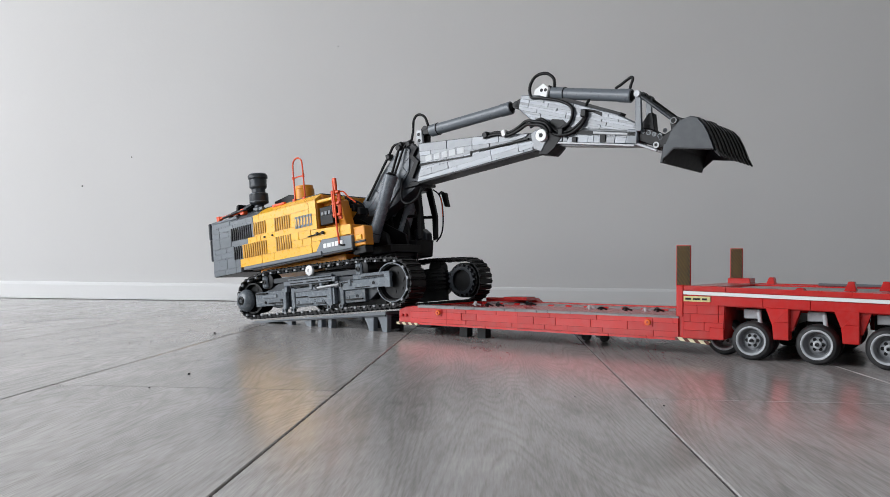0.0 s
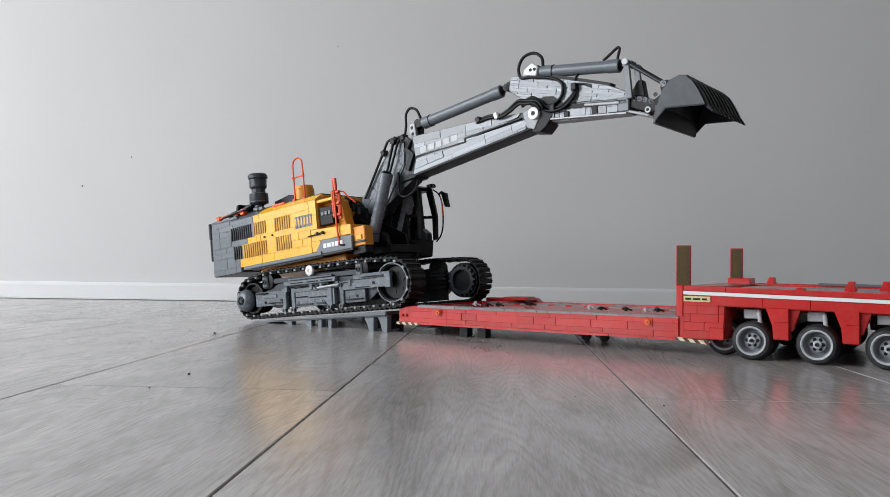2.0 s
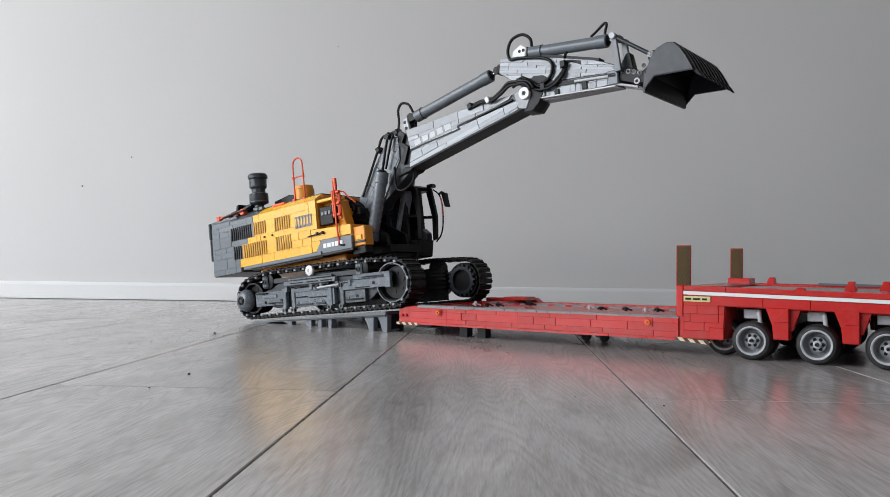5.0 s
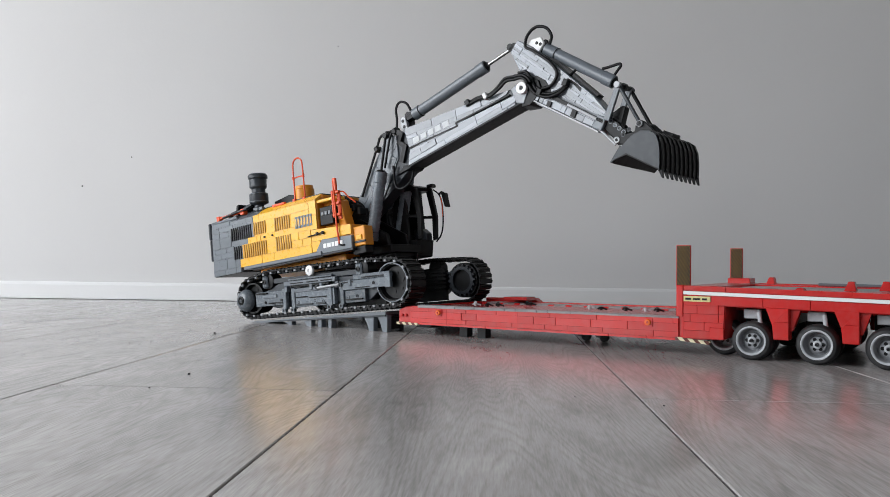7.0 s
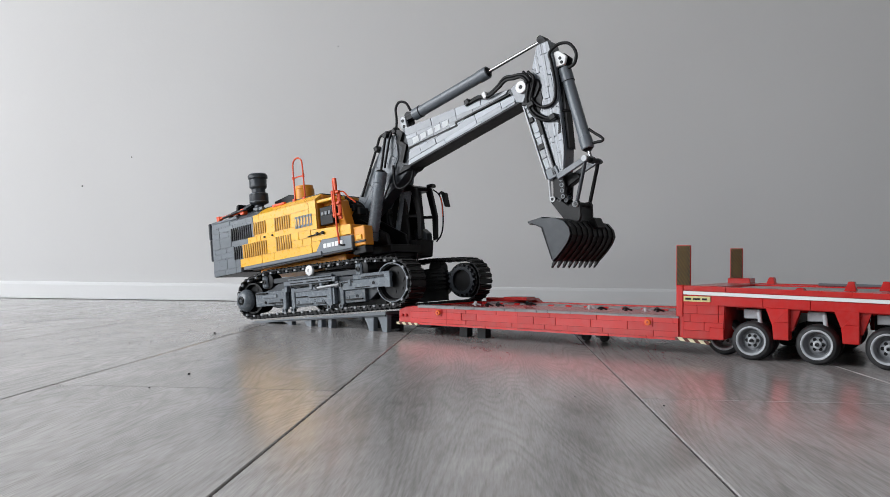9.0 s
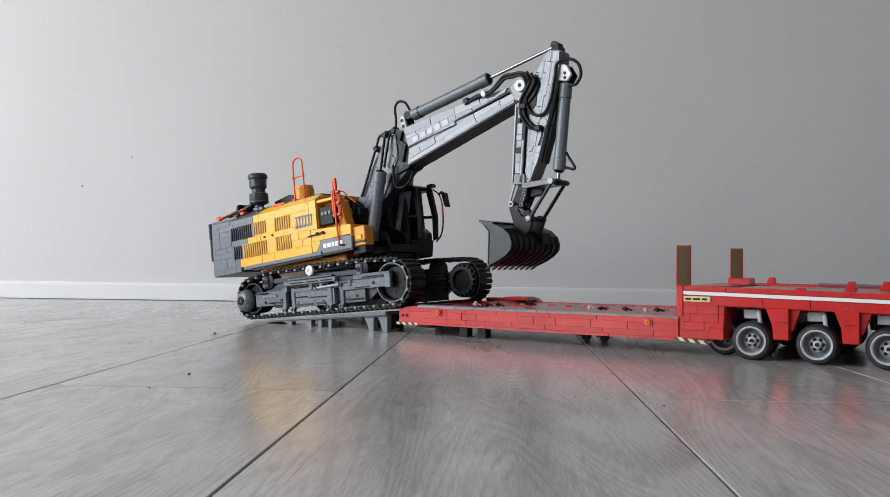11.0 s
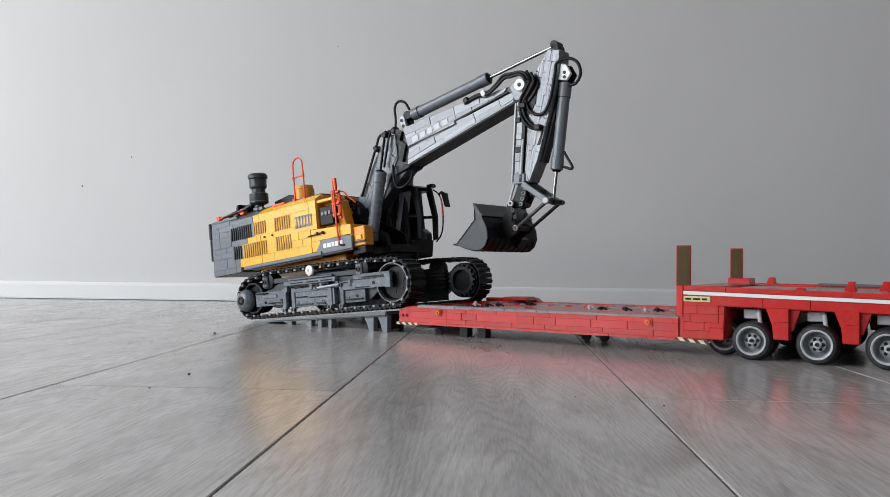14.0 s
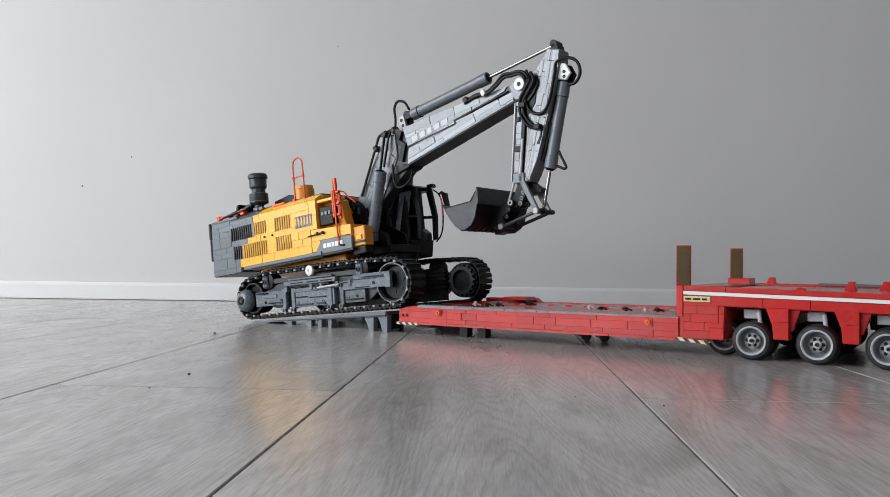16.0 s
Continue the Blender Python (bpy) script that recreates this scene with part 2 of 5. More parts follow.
def brick_face(parent, region, y, depth, mat, rows, seed, angle=0.0, lengths=(3, 4, 6), name="brick", m=None, gap=0.00013):
    """Covers a convex region of a side face with single bricks laid in courses; mat may be a function of x and z."""
    rng = random.Random(seed)
    region = ccw(list(region))
    ca, sa = math.cos(radians(angle)), math.sin(radians(angle))
    ox, oz = region[0]

    def to(x, z):
        return ((x - ox) * ca + (z - oz) * sa, -(x - ox) * sa + (z - oz) * ca)

    def back(a, b):
        return (ox + a * ca - b * sa, oz + a * sa + b * ca)
    loc = [to(*p) for p in region]
    a0, a1 = min(p[0] for p in loc), max(p[0] for p in loc)
    b, b1 = min(p[1] for p in loc), max(p[1] for p in loc)
    k = 0
    while b < b1 - 1e-5:
        h = rows[k % len(rows)]
        a = a0 - rng.choice((0, 1, 2)) * 0.008
        while a < a1:
            w = rng.choice(lengths) * 0.008
            c = clip([(a, b), (a + w, b), (a + w, b + h), (a, b + h)], loc)
            if c and area_of(c) > 6e-6:
                poly = [back(*p) for p in c]
                q = mat(poly[0][0], poly[0][1]) if callable(mat) else mat
                ob = new(name, tile_mesh(poly, y, depth * rng.uniform(0.72, 1.12), gap, name, q))
                ob.parent = parent
                if m is not None:
                    ob.matrix_basis = m
            a += w
        b += h
        k += 1


# ---------- the room ----------
def room_wall(name, x0, x1, y0, y1, hole=None, mat=PAINT):
    """A wall with thickness; hole: (from, to, z0, z1) along its length."""
    bm = bmesh.new()
    along_x = (x1 - x0) > (y1 - y0)
    if hole is None:
        add_box(bm, x0, x1, y0, y1, 0, CEIL)
    else:
        a, b, z0, z1 = hole
        for lo, hi, za, zb in (((x0, y0)[not along_x], a, 0, CEIL), (b, (x1, y1)[not along_x], 0, CEIL), (a, b, 0, z0), (a, b, z1, CEIL)):
            if along_x:
                add_box(bm, lo, hi, y0, y1, za, zb)
            else:
                add_box(bm, x0, x1, lo, hi, za, zb)
    ob = obj(name, bm, mat)
    ob.matrix_basis = ROOM
    return tagged(ob, "plain grey painted plaster wall", "wall", kind="structure")


room_wall("wall_north", X_W - 0.2, X_E + 0.2, WALL_Y, WALL_Y + 0.2)
room_wall("wall_south", X_W - 0.2, X_E + 0.2, Y_S - 0.2, Y_S, (FILL_WIN["x0"], FILL_WIN["x1"], FILL_WIN["z0"], FILL_WIN["z1"]), PAINT_DIM)
room_wall("wall_west", X_W - 0.2, X_W, Y_S, WALL_Y, (WIN["y0"], WIN["y1"], WIN["z0"], WIN["z1"]))
room_wall("wall_east", X_E, X_E + 0.2, Y_S, WALL_Y, mat=PAINT_DIM)
ob = obj("ceiling", box(X_W - 0.2, X_E + 0.2, Y_S - 0.2, WALL_Y + 0.2, CEIL, CEIL + 0.15, 0), CEILING)
ob.matrix_basis = ROOM
tagged(ob, "plain unseen ceiling, greyed to cut bounce light", "ceiling", kind="structure")


def baseboard():
    """Low white skirting with a rounded top lip, along the long wall."""
    pts = [(0, 0), (0, 0.0415), (0.004, 0.0415), (0.0075, 0.039), (0.009, 0.034), (0.009, 0.0)]
    bm = bmesh.new()
    rows = [[bm.verts.new((x, WALL_Y - 0.0005 - d, z + 0.0015)) for d, z in pts] for x in (X_W, X_E)]
    for k in range(len(pts)):
        j = (k + 1) % len(pts)
        bm.faces.new((rows[0][k], rows[0][j], rows[1][j], rows[1][k]))
    bm.faces.new(rows[0])
    bm.faces.new(rows[1][::-1])
    bmesh.ops.recalc_face_normals(bm, faces=bm.faces[:])
    ob = obj("baseboard", bm, SKIRT)
    ob.matrix_basis = ROOM
    return tagged(ob, "low white painted skirting board along the wall", "baseboard", kind="structure")


baseboard()


def room_window(name, m, w, h):
    ob = thing(name, m, "unseen white framed window with a plain glass pane", "window", kind="structure")
    t = 0.06
    for x0, x1, z0, z1 in ((0, w, 0, t), (0, w, h - t, h), (0, t, t, h - t), (w - t, w, t, h - t)):
        part("window_frame", box(x0, x1, 0.03, 0.09, z0, z1, 0.004), SKIRT, ob)
    return ob


room_window("window_1", ROOM @ pose(X_W, WIN["y0"], WIN["z0"], 0, 0, 90), WIN["y1"] - WIN["y0"], WIN["z1"] - WIN["z0"])
# opening added only to carry the south fill lamp
room_window("fill_window", ROOM @ pose(FILL_WIN["x1"], Y_S, FILL_WIN["z0"], 0, 0, 180), FILL_WIN["x1"] - FILL_WIN["x0"], FILL_WIN["z1"] - FILL_WIN["z0"])

# ---------- trailer ----------
TRAILER = pose(-0.0494, 1.154, 0, 0, 0, -34.6)
WIDTH = 0.236


def wheel(name, trailer, x, y, out):
    """Small wheel: rubber tyre with a deep six-hole rim; out: -1 faces the near side, 1 the far."""
    c = (x, y, 0.0216)
    ax = (0, out, 0)
    t = part(name, turned([(-0.011, 0.0155), (-0.0108, 0.0185), (-0.0075, 0.0212), (-0.004, 0.0216), (0.004, 0.0216), (0.0075, 0.0212), (0.0102, 0.0192), (0.0109, 0.0163), (0.009, 0.0155), (-0.009, 0.0150), (-0.011, 0.0155)], c, ax, 40, False), RUBBER, trailer, "black rubber tyre on a grey rim")
    part("rim", turned([(-0.010, 0.0154), (0.0096, 0.0157), (0.0108, 0.0161), (0.0110, 0.0154), (0.0100, 0.0140), (0.0085, 0.0136)], c, ax, 40, False), LIGHT, t, "light grey rim lip")
    # dish greyer than the lip: the shade of its depth is in the colour
    part("rim_dish", turned([(0.0085, 0.0136), (0.003, 0.0126), (-0.002, 0.0118), (-0.002, 0.0090), (0.0035, 0.0082), (0.0035, 0.0)], c, ax, 40, False), RIM, t, "moulded rim dish, greyed for the shade of its depth")
    bm = bmesh.new()
    for k in range(6):
        a = 2 * math.pi * k / 6
        p = Vector((x + 0.0058 * math.cos(a), y, 0.0216 + 0.0058 * math.sin(a)))
        add_cyl(bm, p + Vector((0, out * 0.0030, 0)), p + Vector((0, out * 0.0039, 0)), 0.0019, seg=12)
    part("rim_holes", bm, BLACK, t)
    part("hub", turned([(0, 0.0046), (0.0062, 0.0044), (0.0066, 0.0038), (0.0066, 0.0022), (0.0045, 0.0020), (0.0045, 0.0)], (x, y, 0.0216), ax, 16), LIGHT, t)
    part("axle_end", turned([(0, 0.0014), (0.0070, 0.0014)], (x, y, 0.0216), ax, 8), BLACK, t)
    return t


def crossed_box(trailer, name, x0, x1, y0, y1, z0, z1, mat, w=0.0006, label=""):
    return part(name, box(x0, x1, y0, y1, z0, z1, w), mat, trailer, label)


def build_trailer():
    tr = thing("lowboy_trailer", TRAILER, "red toy-brick lowboy trailer with grey deck, standing on the floor", "trailer")
    # deck: two side beams and a grey plated bed between them
    for name, y0, y1 in (("side_beam", 0.003, 0.022), ("side_beam", WIDTH - 0.022, WIDTH - 0.003)):
        part(name, prism([(0.0, 0.0155), (0.39, 0.0175), (0.39, 0.0445), (0.0, 0.0405)], y0, y1, 0.0005), RED, tr)
    bed = part("deck_bed", prism([(0.0, 0.022), (0.39, 0.024), (0.39, 0.0400), (0.0, 0.0370)], 0.022, WIDTH - 0.022), RED, tr, "red deck bed with grey edge plates")
    side = ((0.0, 0.0185), (0.39, 0.0205), (0.39, 0.0425), (0.0, 0.0385))
    beam = [o for o in tr.children if o.name.startswith("side_beam")][0]
    brick_face(beam, side, 0.003, 0.003, RED, (0.0064, 0.0096, 0.0064), 3, 0.45, (3, 4, 4, 6, 8))
    brick_face(beam, ((0.0, 0.0150), (0.39, 0.0170), (0.39, 0.0200), (0.0, 0.0180)), 0.003, 0.0040, RED, (0.0032,), 4, 0.3, (6, 8))
    brick_face(beam, ((0.012, 0.0388), (0.39, 0.0405), (0.39, 0.0445), (0.012, 0.0425)), 0.004, 0.0030, DECK, (0.0090,), 5, 0.3, (2, 2, 4), "plate")
    # deck plates laid across
    for k in range(38):
        x = 0.012 + k * 0.00985
        z = 0.0402 + x * 0.0045
        part("deck_plate", box(x, x + 0.0094, 0.004, 0.0120, z, z + 0.0026, 0.0003), DECK, bed)
        if k % 2 == 0:
            part("deck_plate", box(x, x + 0.0192, 0.060, 0.150, 0.0372 + x * 0.0077, 0.0392 + x * 0.0060, 0.0003), (RED, BLACK, RED, DECK)[k % 4], bed)
        part("deck_plate", box(x, x + 0.0094, WIDTH - 0.060, WIDTH - 0.020, 0.0372 + x * 0.0077, 0.0402 + x * 0.0050, 0.0003), DECK if k % 3 else RED, bed)
    # rear end of the deck with a lamp block and warning tape
    end = part("deck_end", prism([(-0.023, 0.0165), (0.0, 0.0165), (0.0, 0.0405), (-0.012, 0.039), (-0.023, 0.034)], 0.004, WIDTH - 0.004, 0.0008), RED, tr)
    part("tape", box(-0.0235, 0.014, -0.0012, 0.006, 0.0135, 0.0170, 0.0003), STRIPES_PALE, end, "cream and dark warning tape")
    for x in (-0.016, -0.009):
        part("lamp", turned([(0, 0.0022), (0.0022, 0.0022), (0.0028, 0.0014), (0.0028, 0)], (x, 0.004, 0.027), (0, -1, 0), 16), RED, end)
    # far edge rail with a stepped end
    rail = part("edge_rail", prism([(-0.005, 0.036), (0.39, 0.036), (0.39, 0.0405), (0.094, 0.0405), (0.0845, 0.0475), (-0.005, 0.0455)], WIDTH - 0.02, WIDTH - 0.004, 0.0006), RED, tr)
    part("rail_step", prism([(0.048, 0.0440), (0.090, 0.0450), (0.086, 0.0500), (0.046, 0.0492)], WIDTH - 0.05, WIDTH - 0.02, 0.0005), RED, rail)
    brick_face(rail, ((-0.004, 0.0370), (0.0840, 0.0370), (0.0840, 0.0468), (-0.004, 0.0450)), WIDTH - 0.02, 0.0010, RED, (0.0048,), 6, 0, (3, 4, 6))
    # reflectors
    for x, z in ((0.0505, 0.0334), (0.3539, 0.0362)):
        q = part("reflector_plate", box(x - 0.0056, x + 0.0056, -0.0010, 0.002, z - 0.005, z + 0.005, 0.0003), RED, tr)
        part("reflector", turned([(0, 0.0037), (0.002, 0.0037), (0.0026, 0.003), (0.0026, 0)], (x, -0.001, z), (0, -1, 0), 20), LENS, q, "round orange reflector")
        part("stud", turned([(0, 0.0014), (0.0034, 0.0013), (0.0034, 0)], (x, -0.001, z), (0, -1, 0), 12), RED, q)
    # lashing chains: small dark rings and hooks on the deck
    rng = random.Random(11)
    for x, y in ((0.099, 0.055), (0.112, 0.062), (0.127, 0.119), (0.137, 0.112), (0.245, 0.078), (0.262, 0.076), (0.320, 0.085), (0.335, 0.088), (0.075, 0.060), (0.295, 0.08)):
        z = 0.0412 + x * 0.0060
        bm = tube([(x - 0.006, y, z + 0.001), (x - 0.003, y + 0.002, z + 0.0035 + rng.uniform(0, 0.002)), (x + 0.002, y - 0.002, z + 0.003), (x + 0.007, y + 0.001, z + 0.001)], 0.0013, 4, 7)
        add_cyl(bm, (x, y - 0.003, z), (x, y - 0.003, z + 0.0045), 0.0022, seg=8)
        part("lashing_ring", smooth(bm), BLACK if rng.random() < 0.7 else LIGHT, tr)
    # blocks and small support wheels below the deck
    for x in (0.072, 0.102):
        part("foot_block", box(x, x + 0.0135, 0.02, 0.034, 0.0, 0.0215, 0.0005), BLACK, tr)
    part("rear_block", box(-0.012, 0.016, 0.03, 0.06, 0.008, 0.0215, 0.0005), BLACK, tr)
    for x in (0.236, 0.262):
        c = part("support_wheel", turned([(-0.0035, 0.0045), (-0.003, 0.0062), (0.003, 0.0062), (0.0035, 0.0045)], (x, 0.085, 0.0062), (0, -1, 0), 24), RUBBER, tr)
        part("bracket", prism([(x - 0.006, 0.0225), (x + 0.008, 0.0225), (x + 0.003, 0.0075), (x - 0.002, 0.0075)], 0.061, 0.066), BLACK, c)
    # raised bogie frame
    top = 0.0795
    body = part("bogie_frame", prism([(0.389, 0.018), (0.441, 0.0205), (0.443, 0.058), (0.76, 0.055), (0.76, top - 0.003), (0.389, top)], 0.003, 0.05, 0.0006), RED, tr)
    part("bogie_frame_inner", box(0.389, 0.76, 0.05, WIDTH - 0.05, 0.052, 0.0745, 0.0006), RED, tr)
    part("bogie_frame_far", prism([(0.389, 0.018), (0.441, 0.0205), (0.443, 0.058), (0.76, 0.055), (0.76, top - 0.003), (0.389, top)], WIDTH - 0.05, WIDTH - 0.003, 0.0006), RED, tr)
    part("bogie_front_wall", box(0.389, 0.44, 0.05, WIDTH - 0.05, 0.022, 0.0745, 0.0006), RED, tr)
    brick_face(body, ((0.3955, 0.0200), (0.4405, 0.0215), (0.4425, 0.0620), (0.3955, 0.0625)), 0.003, 0.003, RED, (0.0096,), 8, 0, (3, 4, 6))
    brick_face(body, ((0.3955, 0.0600), (0.76, 0.0560), (0.76, 0.0655), (0.3955, 0.0700)), 0.003, 0.0034, RED, (0.0096,), 9, -0.6, (6, 8, 12))
    brick_face(body, ((0.3955, 0.0755), (0.76, 0.0700), (0.76, 0.0755), (0.3955, 0.0808)), 0.003, 0.0034, RED, (0.0064,), 10, -0.7, (8, 12, 16))
    part("corner_post", box(0.3875, 0.3952, -0.0006, 0.02, 0.045, 0.0812, 0.0006), RED, body)
    part("white_stripe", prism([(0.3957, 0.0706), (0.76, 0.0655), (0.76, 0.0693), (0.3957, 0.0746)], -0.0008, 0.003, 0.0002), WHITE, body, "long white side stripe")
    lab = part("warning_label", box(0.3962, 0.4268, -0.0012, 0.003, 0.0627, 0.0688, 0.0002), CREAM, body, "cream warning label with a dark line of writing")
    x = 0.3985
    for w in (0.0065, 0.0082, 0.0055):
        part("writing_bar", box(x, x + w, -0.0018, -0.0011, 0.0646, 0.0668, 0), BLACK, lab)
        x += w + 0.0022
    part("tape", prism([(0.3867, 0.0175), (0.4262, 0.0140), (0.4262, 0.0178), (0.3867, 0.0212)], -0.0012, 0.003, 0.0002), STRIPES_PALE, body, "cream and dark warning tape")
    part("lower_step", box(0.4255, 0.4415, -0.0004, 0.02, 0.0205, 0.034, 0.0006), RED, body)
    # pillars between the wheels
    for k in range(4):
        x = 0.4945 + 0.0682 * k
        lo = 0.0245
        for y0, y1 in ((0.0, 0.016), (WIDTH - 0.016, WIDTH)):
            p = part("pillar", prism([(x, lo), (x + 0.0158, lo), (x + 0.0158, 0.0585), (x - 0.0085, 0.0590), (x - 0.0015, 0.040)], y0, y1, 0.0005), RED, tr)
            if y0 == 0.0:
                brick_face(p, ((x + 0.0004, lo + 0.0003), (x + 0.0154, lo + 0.0003), (x + 0.0154, 0.0585), (x - 0.0005, 0.0420)), 0.0, 0.0012, RED, (0.0192, 0.016), 20 + k, 0, (4,))
        part("pillar_brace", prism([(x + 0.0158, 0.034), (x + 0.018, 0.034), (x + 0.0265, 0.0580), (x + 0.0158, 0.0585)], 0.006, 0.016, 0.0004), RED, tr)
    # wheels, twin on each side, with suspension arms
    for k in range(4):
        x = 0.4706 + 0.0668 * k
        wheel("wheel", tr, x, 0.012, -1)
        wheel("wheel", tr, x, 0.037, -1)
        wheel("wheel", tr, x, WIDTH - 0.012, 1)
        wheel("wheel", tr, x, WIDTH - 0.037, 1)
        part("axle", add_cyl(bmesh.new(), (x, 0.0, 0.0216), (x, WIDTH, 0.0216), 0.0016, seg=10), BLACK, tr)
        s = part("suspension_arm", box(x - 0.012, x + 0.006, 0.018, 0.026, 0.045, 0.0555, 0.0008), LIGHT, tr, "pale suspension arm")
        part("pin", add_cyl(bmesh.new(), (x + 0.006, 0.012, 0.053), (x + 0.0075, 0.012, 0.0405), 0.0024, seg=14), LIGHT, s)
        part("bracket", box(x - 0.018, x + 0.03, 0.05, WIDTH - 0.05, 0.036, 0.056, 0.001), BLACK, tr)
    wheel("wheel", tr, 0.432, 0.045, -1)
    wheel("wheel", tr, 0.432, WIDTH - 0.045, 1)
    # bogie top: grey plating, red nubs and a loose-looking grey bar
    part("top_plating", box(0.43, 0.755, 0.03, WIDTH - 0.02, 0.0745, 0.0772, 0.0005), DECK, tr)
    part("top_rim", box(0.389, 0.76, WIDTH - 0.02, WIDTH - 0.003, 0.0765, 0.0800, 0.0005), RED, tr)
    part("top_front", box(0.389, 0.43, 0.03, WIDTH - 0.02, 0.0745, 0.0800, 0.0005), RED, tr)
    for x, y in ((0.437, 0.215), (0.555, 0.06), (0.585, 0.10), (0.512, 0.01)):
        h = 0.011 if x != 0.512 else 0.004
        part("nub", prism([(x, 0.0772), (x + 0.0125, 0.0772), (x + 0.0105, 0.0772 + h), (x + 0.0045, 0.0772 + h)], y, y + 0.012, 0.0006), RED, tr)
    part("grey_bar", box(0.505, 0.595, 0.200, 0.206, 0.0790, 0.0822, 0.0006), MID, tr)
    part("bar_bracket", box(0.39, 0.4195, 0.205, 0.232, 0.079, 0.0865, 0.0008), RED, tr)
    # striped warning boards
    for y, x in ((0.006, 0.3850), (0.232, 0.386)):
        q = part("warning_board", box(x, x + 0.0168, y, y + 0.003, 0.0795, 0.1275, 0.0004), RED, tr, "upright board with black and yellow diagonal stripes")
        part("striped_face", box(x + 0.0012, x + 0.0164, y - 0.0006, y, 0.081, 0.1268, 0.0001), STRIPES, q)
    return tr


build_trailer()


def build_ramp(y):
    """Low loading ramp: sloped plates on trapezoid legs."""
    rp = thing("loading_ramp", TRAILER @ pose(0, y, 0), "dark grey toy-brick loading ramp at the trailer's deck", "ramp", "loading ramps")
    a, b = (-0.334, 0.0005), (-0.045, 0.0305)
    slope = math.atan2(b[1] - a[1], b[0] - a[0])
    part("ramp_plate", prism([(a[0], 0.0002), (a[0] + 0.03, 0.0002), (b[0], b[1] - 0.0045), b, a], 0.0, 0.044, 0.0002), MID, rp)
    part("ramp_edge", prism([(-0.26, 0.0050), (b[0], b[1] - 0.0070), (b[0], b[1] - 0.0046), (-0.29, 0.0040)], -0.001, 0.045, 0.0002), DARK, rp)
    for x, w, flare in ((-0.246, 0.007, 0.010), (-0.205, 0.009, 0.008), (-0.182, 0.008, 0.0), (-0.160, 0.007, 0.0)):
        t = (x - a[0]) * math.tan(slope) - 0.0052
        part("leg", prism([(x, 0), (x + w, 0), (x + w, t + 0.002), (x - flare, t)], 0.002, 0.012, 0.0003), MID, rp)
    for x in (-0.078, -0.052):
        t = (x - a[0]) * math.tan(slope) - 0.005
        part("leg", prism([(x, 0), (x + 0.009, 0), (x + 0.009, t + 0.001), (x - 0.011, t), (x - 0.004, t * 0.5)], 0.002, 0.012, 0.0004), MID, rp)
        part("leg", prism([(x, 0), (x + 0.009, 0), (x + 0.009, t + 0.001), (x - 0.011, t), (x - 0.004, t * 0.5)], 0.032, 0.042, 0.0004), DARK, rp)
    part("crossbar", box(-0.07, -0.042, 0.012, 0.032, 0.004, 0.022, 0.0005), BLACK, rp)
    return rp


build_ramp(0.0)
build_ramp(0.174)

# ---------- excavator ----------
BASE = pose(-0.1251, 1.3617, 0.0196, 0, 0, -35.5) @ pose(0, 0, 0, 0, -5.96, 0)
UPPER = BASE.inverted() @ pose(-0.1251, 1.3617, 0.0196, 0, 0, -37.5) @ pose(0, 0, 0, 0, -8.2, 0)
digger = thing("excavator", BASE, "yellow and dark grey toy-brick crawler excavator climbing the ramp", "excavator")


def upper(name, bm, mat, label="", parent=None):
    """A part in the upper carriage's axes: x to the front, y to the far side, z up."""
    if parent is None:
        return part(name, bm, mat, digger, label, UPPER)
    return part(name, bm, mat, parent, label)


def hull_path(circles, n=48):
    """Outline of a belt round circles (x, z, r), as evenly spaced points with headings."""
    pts = []
    for x, z, r in circles:
        pts += [(x + r * math.cos(2 * math.pi * k / n), z + r * math.sin(2 * math.pi * k / n)) for k in range(n)]
    pts = sorted(set(pts))

    def half(seq):
        out = []
        for p in seq:
            while len(out) > 1 and (out[-1][0] - out[-2][0]) * (p[1] - out[-2][1]) - (out[-1][1] - out[-2][1]) * (p[0] - out[-2][0]) <= 0:
                out.pop()
            out.append(p)
        return out[:-1]
    hull = half(pts) + half(pts[::-1])
    total = sum(math.dist(hull[k], hull[(k + 1) % len(hull)]) for k in range(len(hull)))
    return hull, total


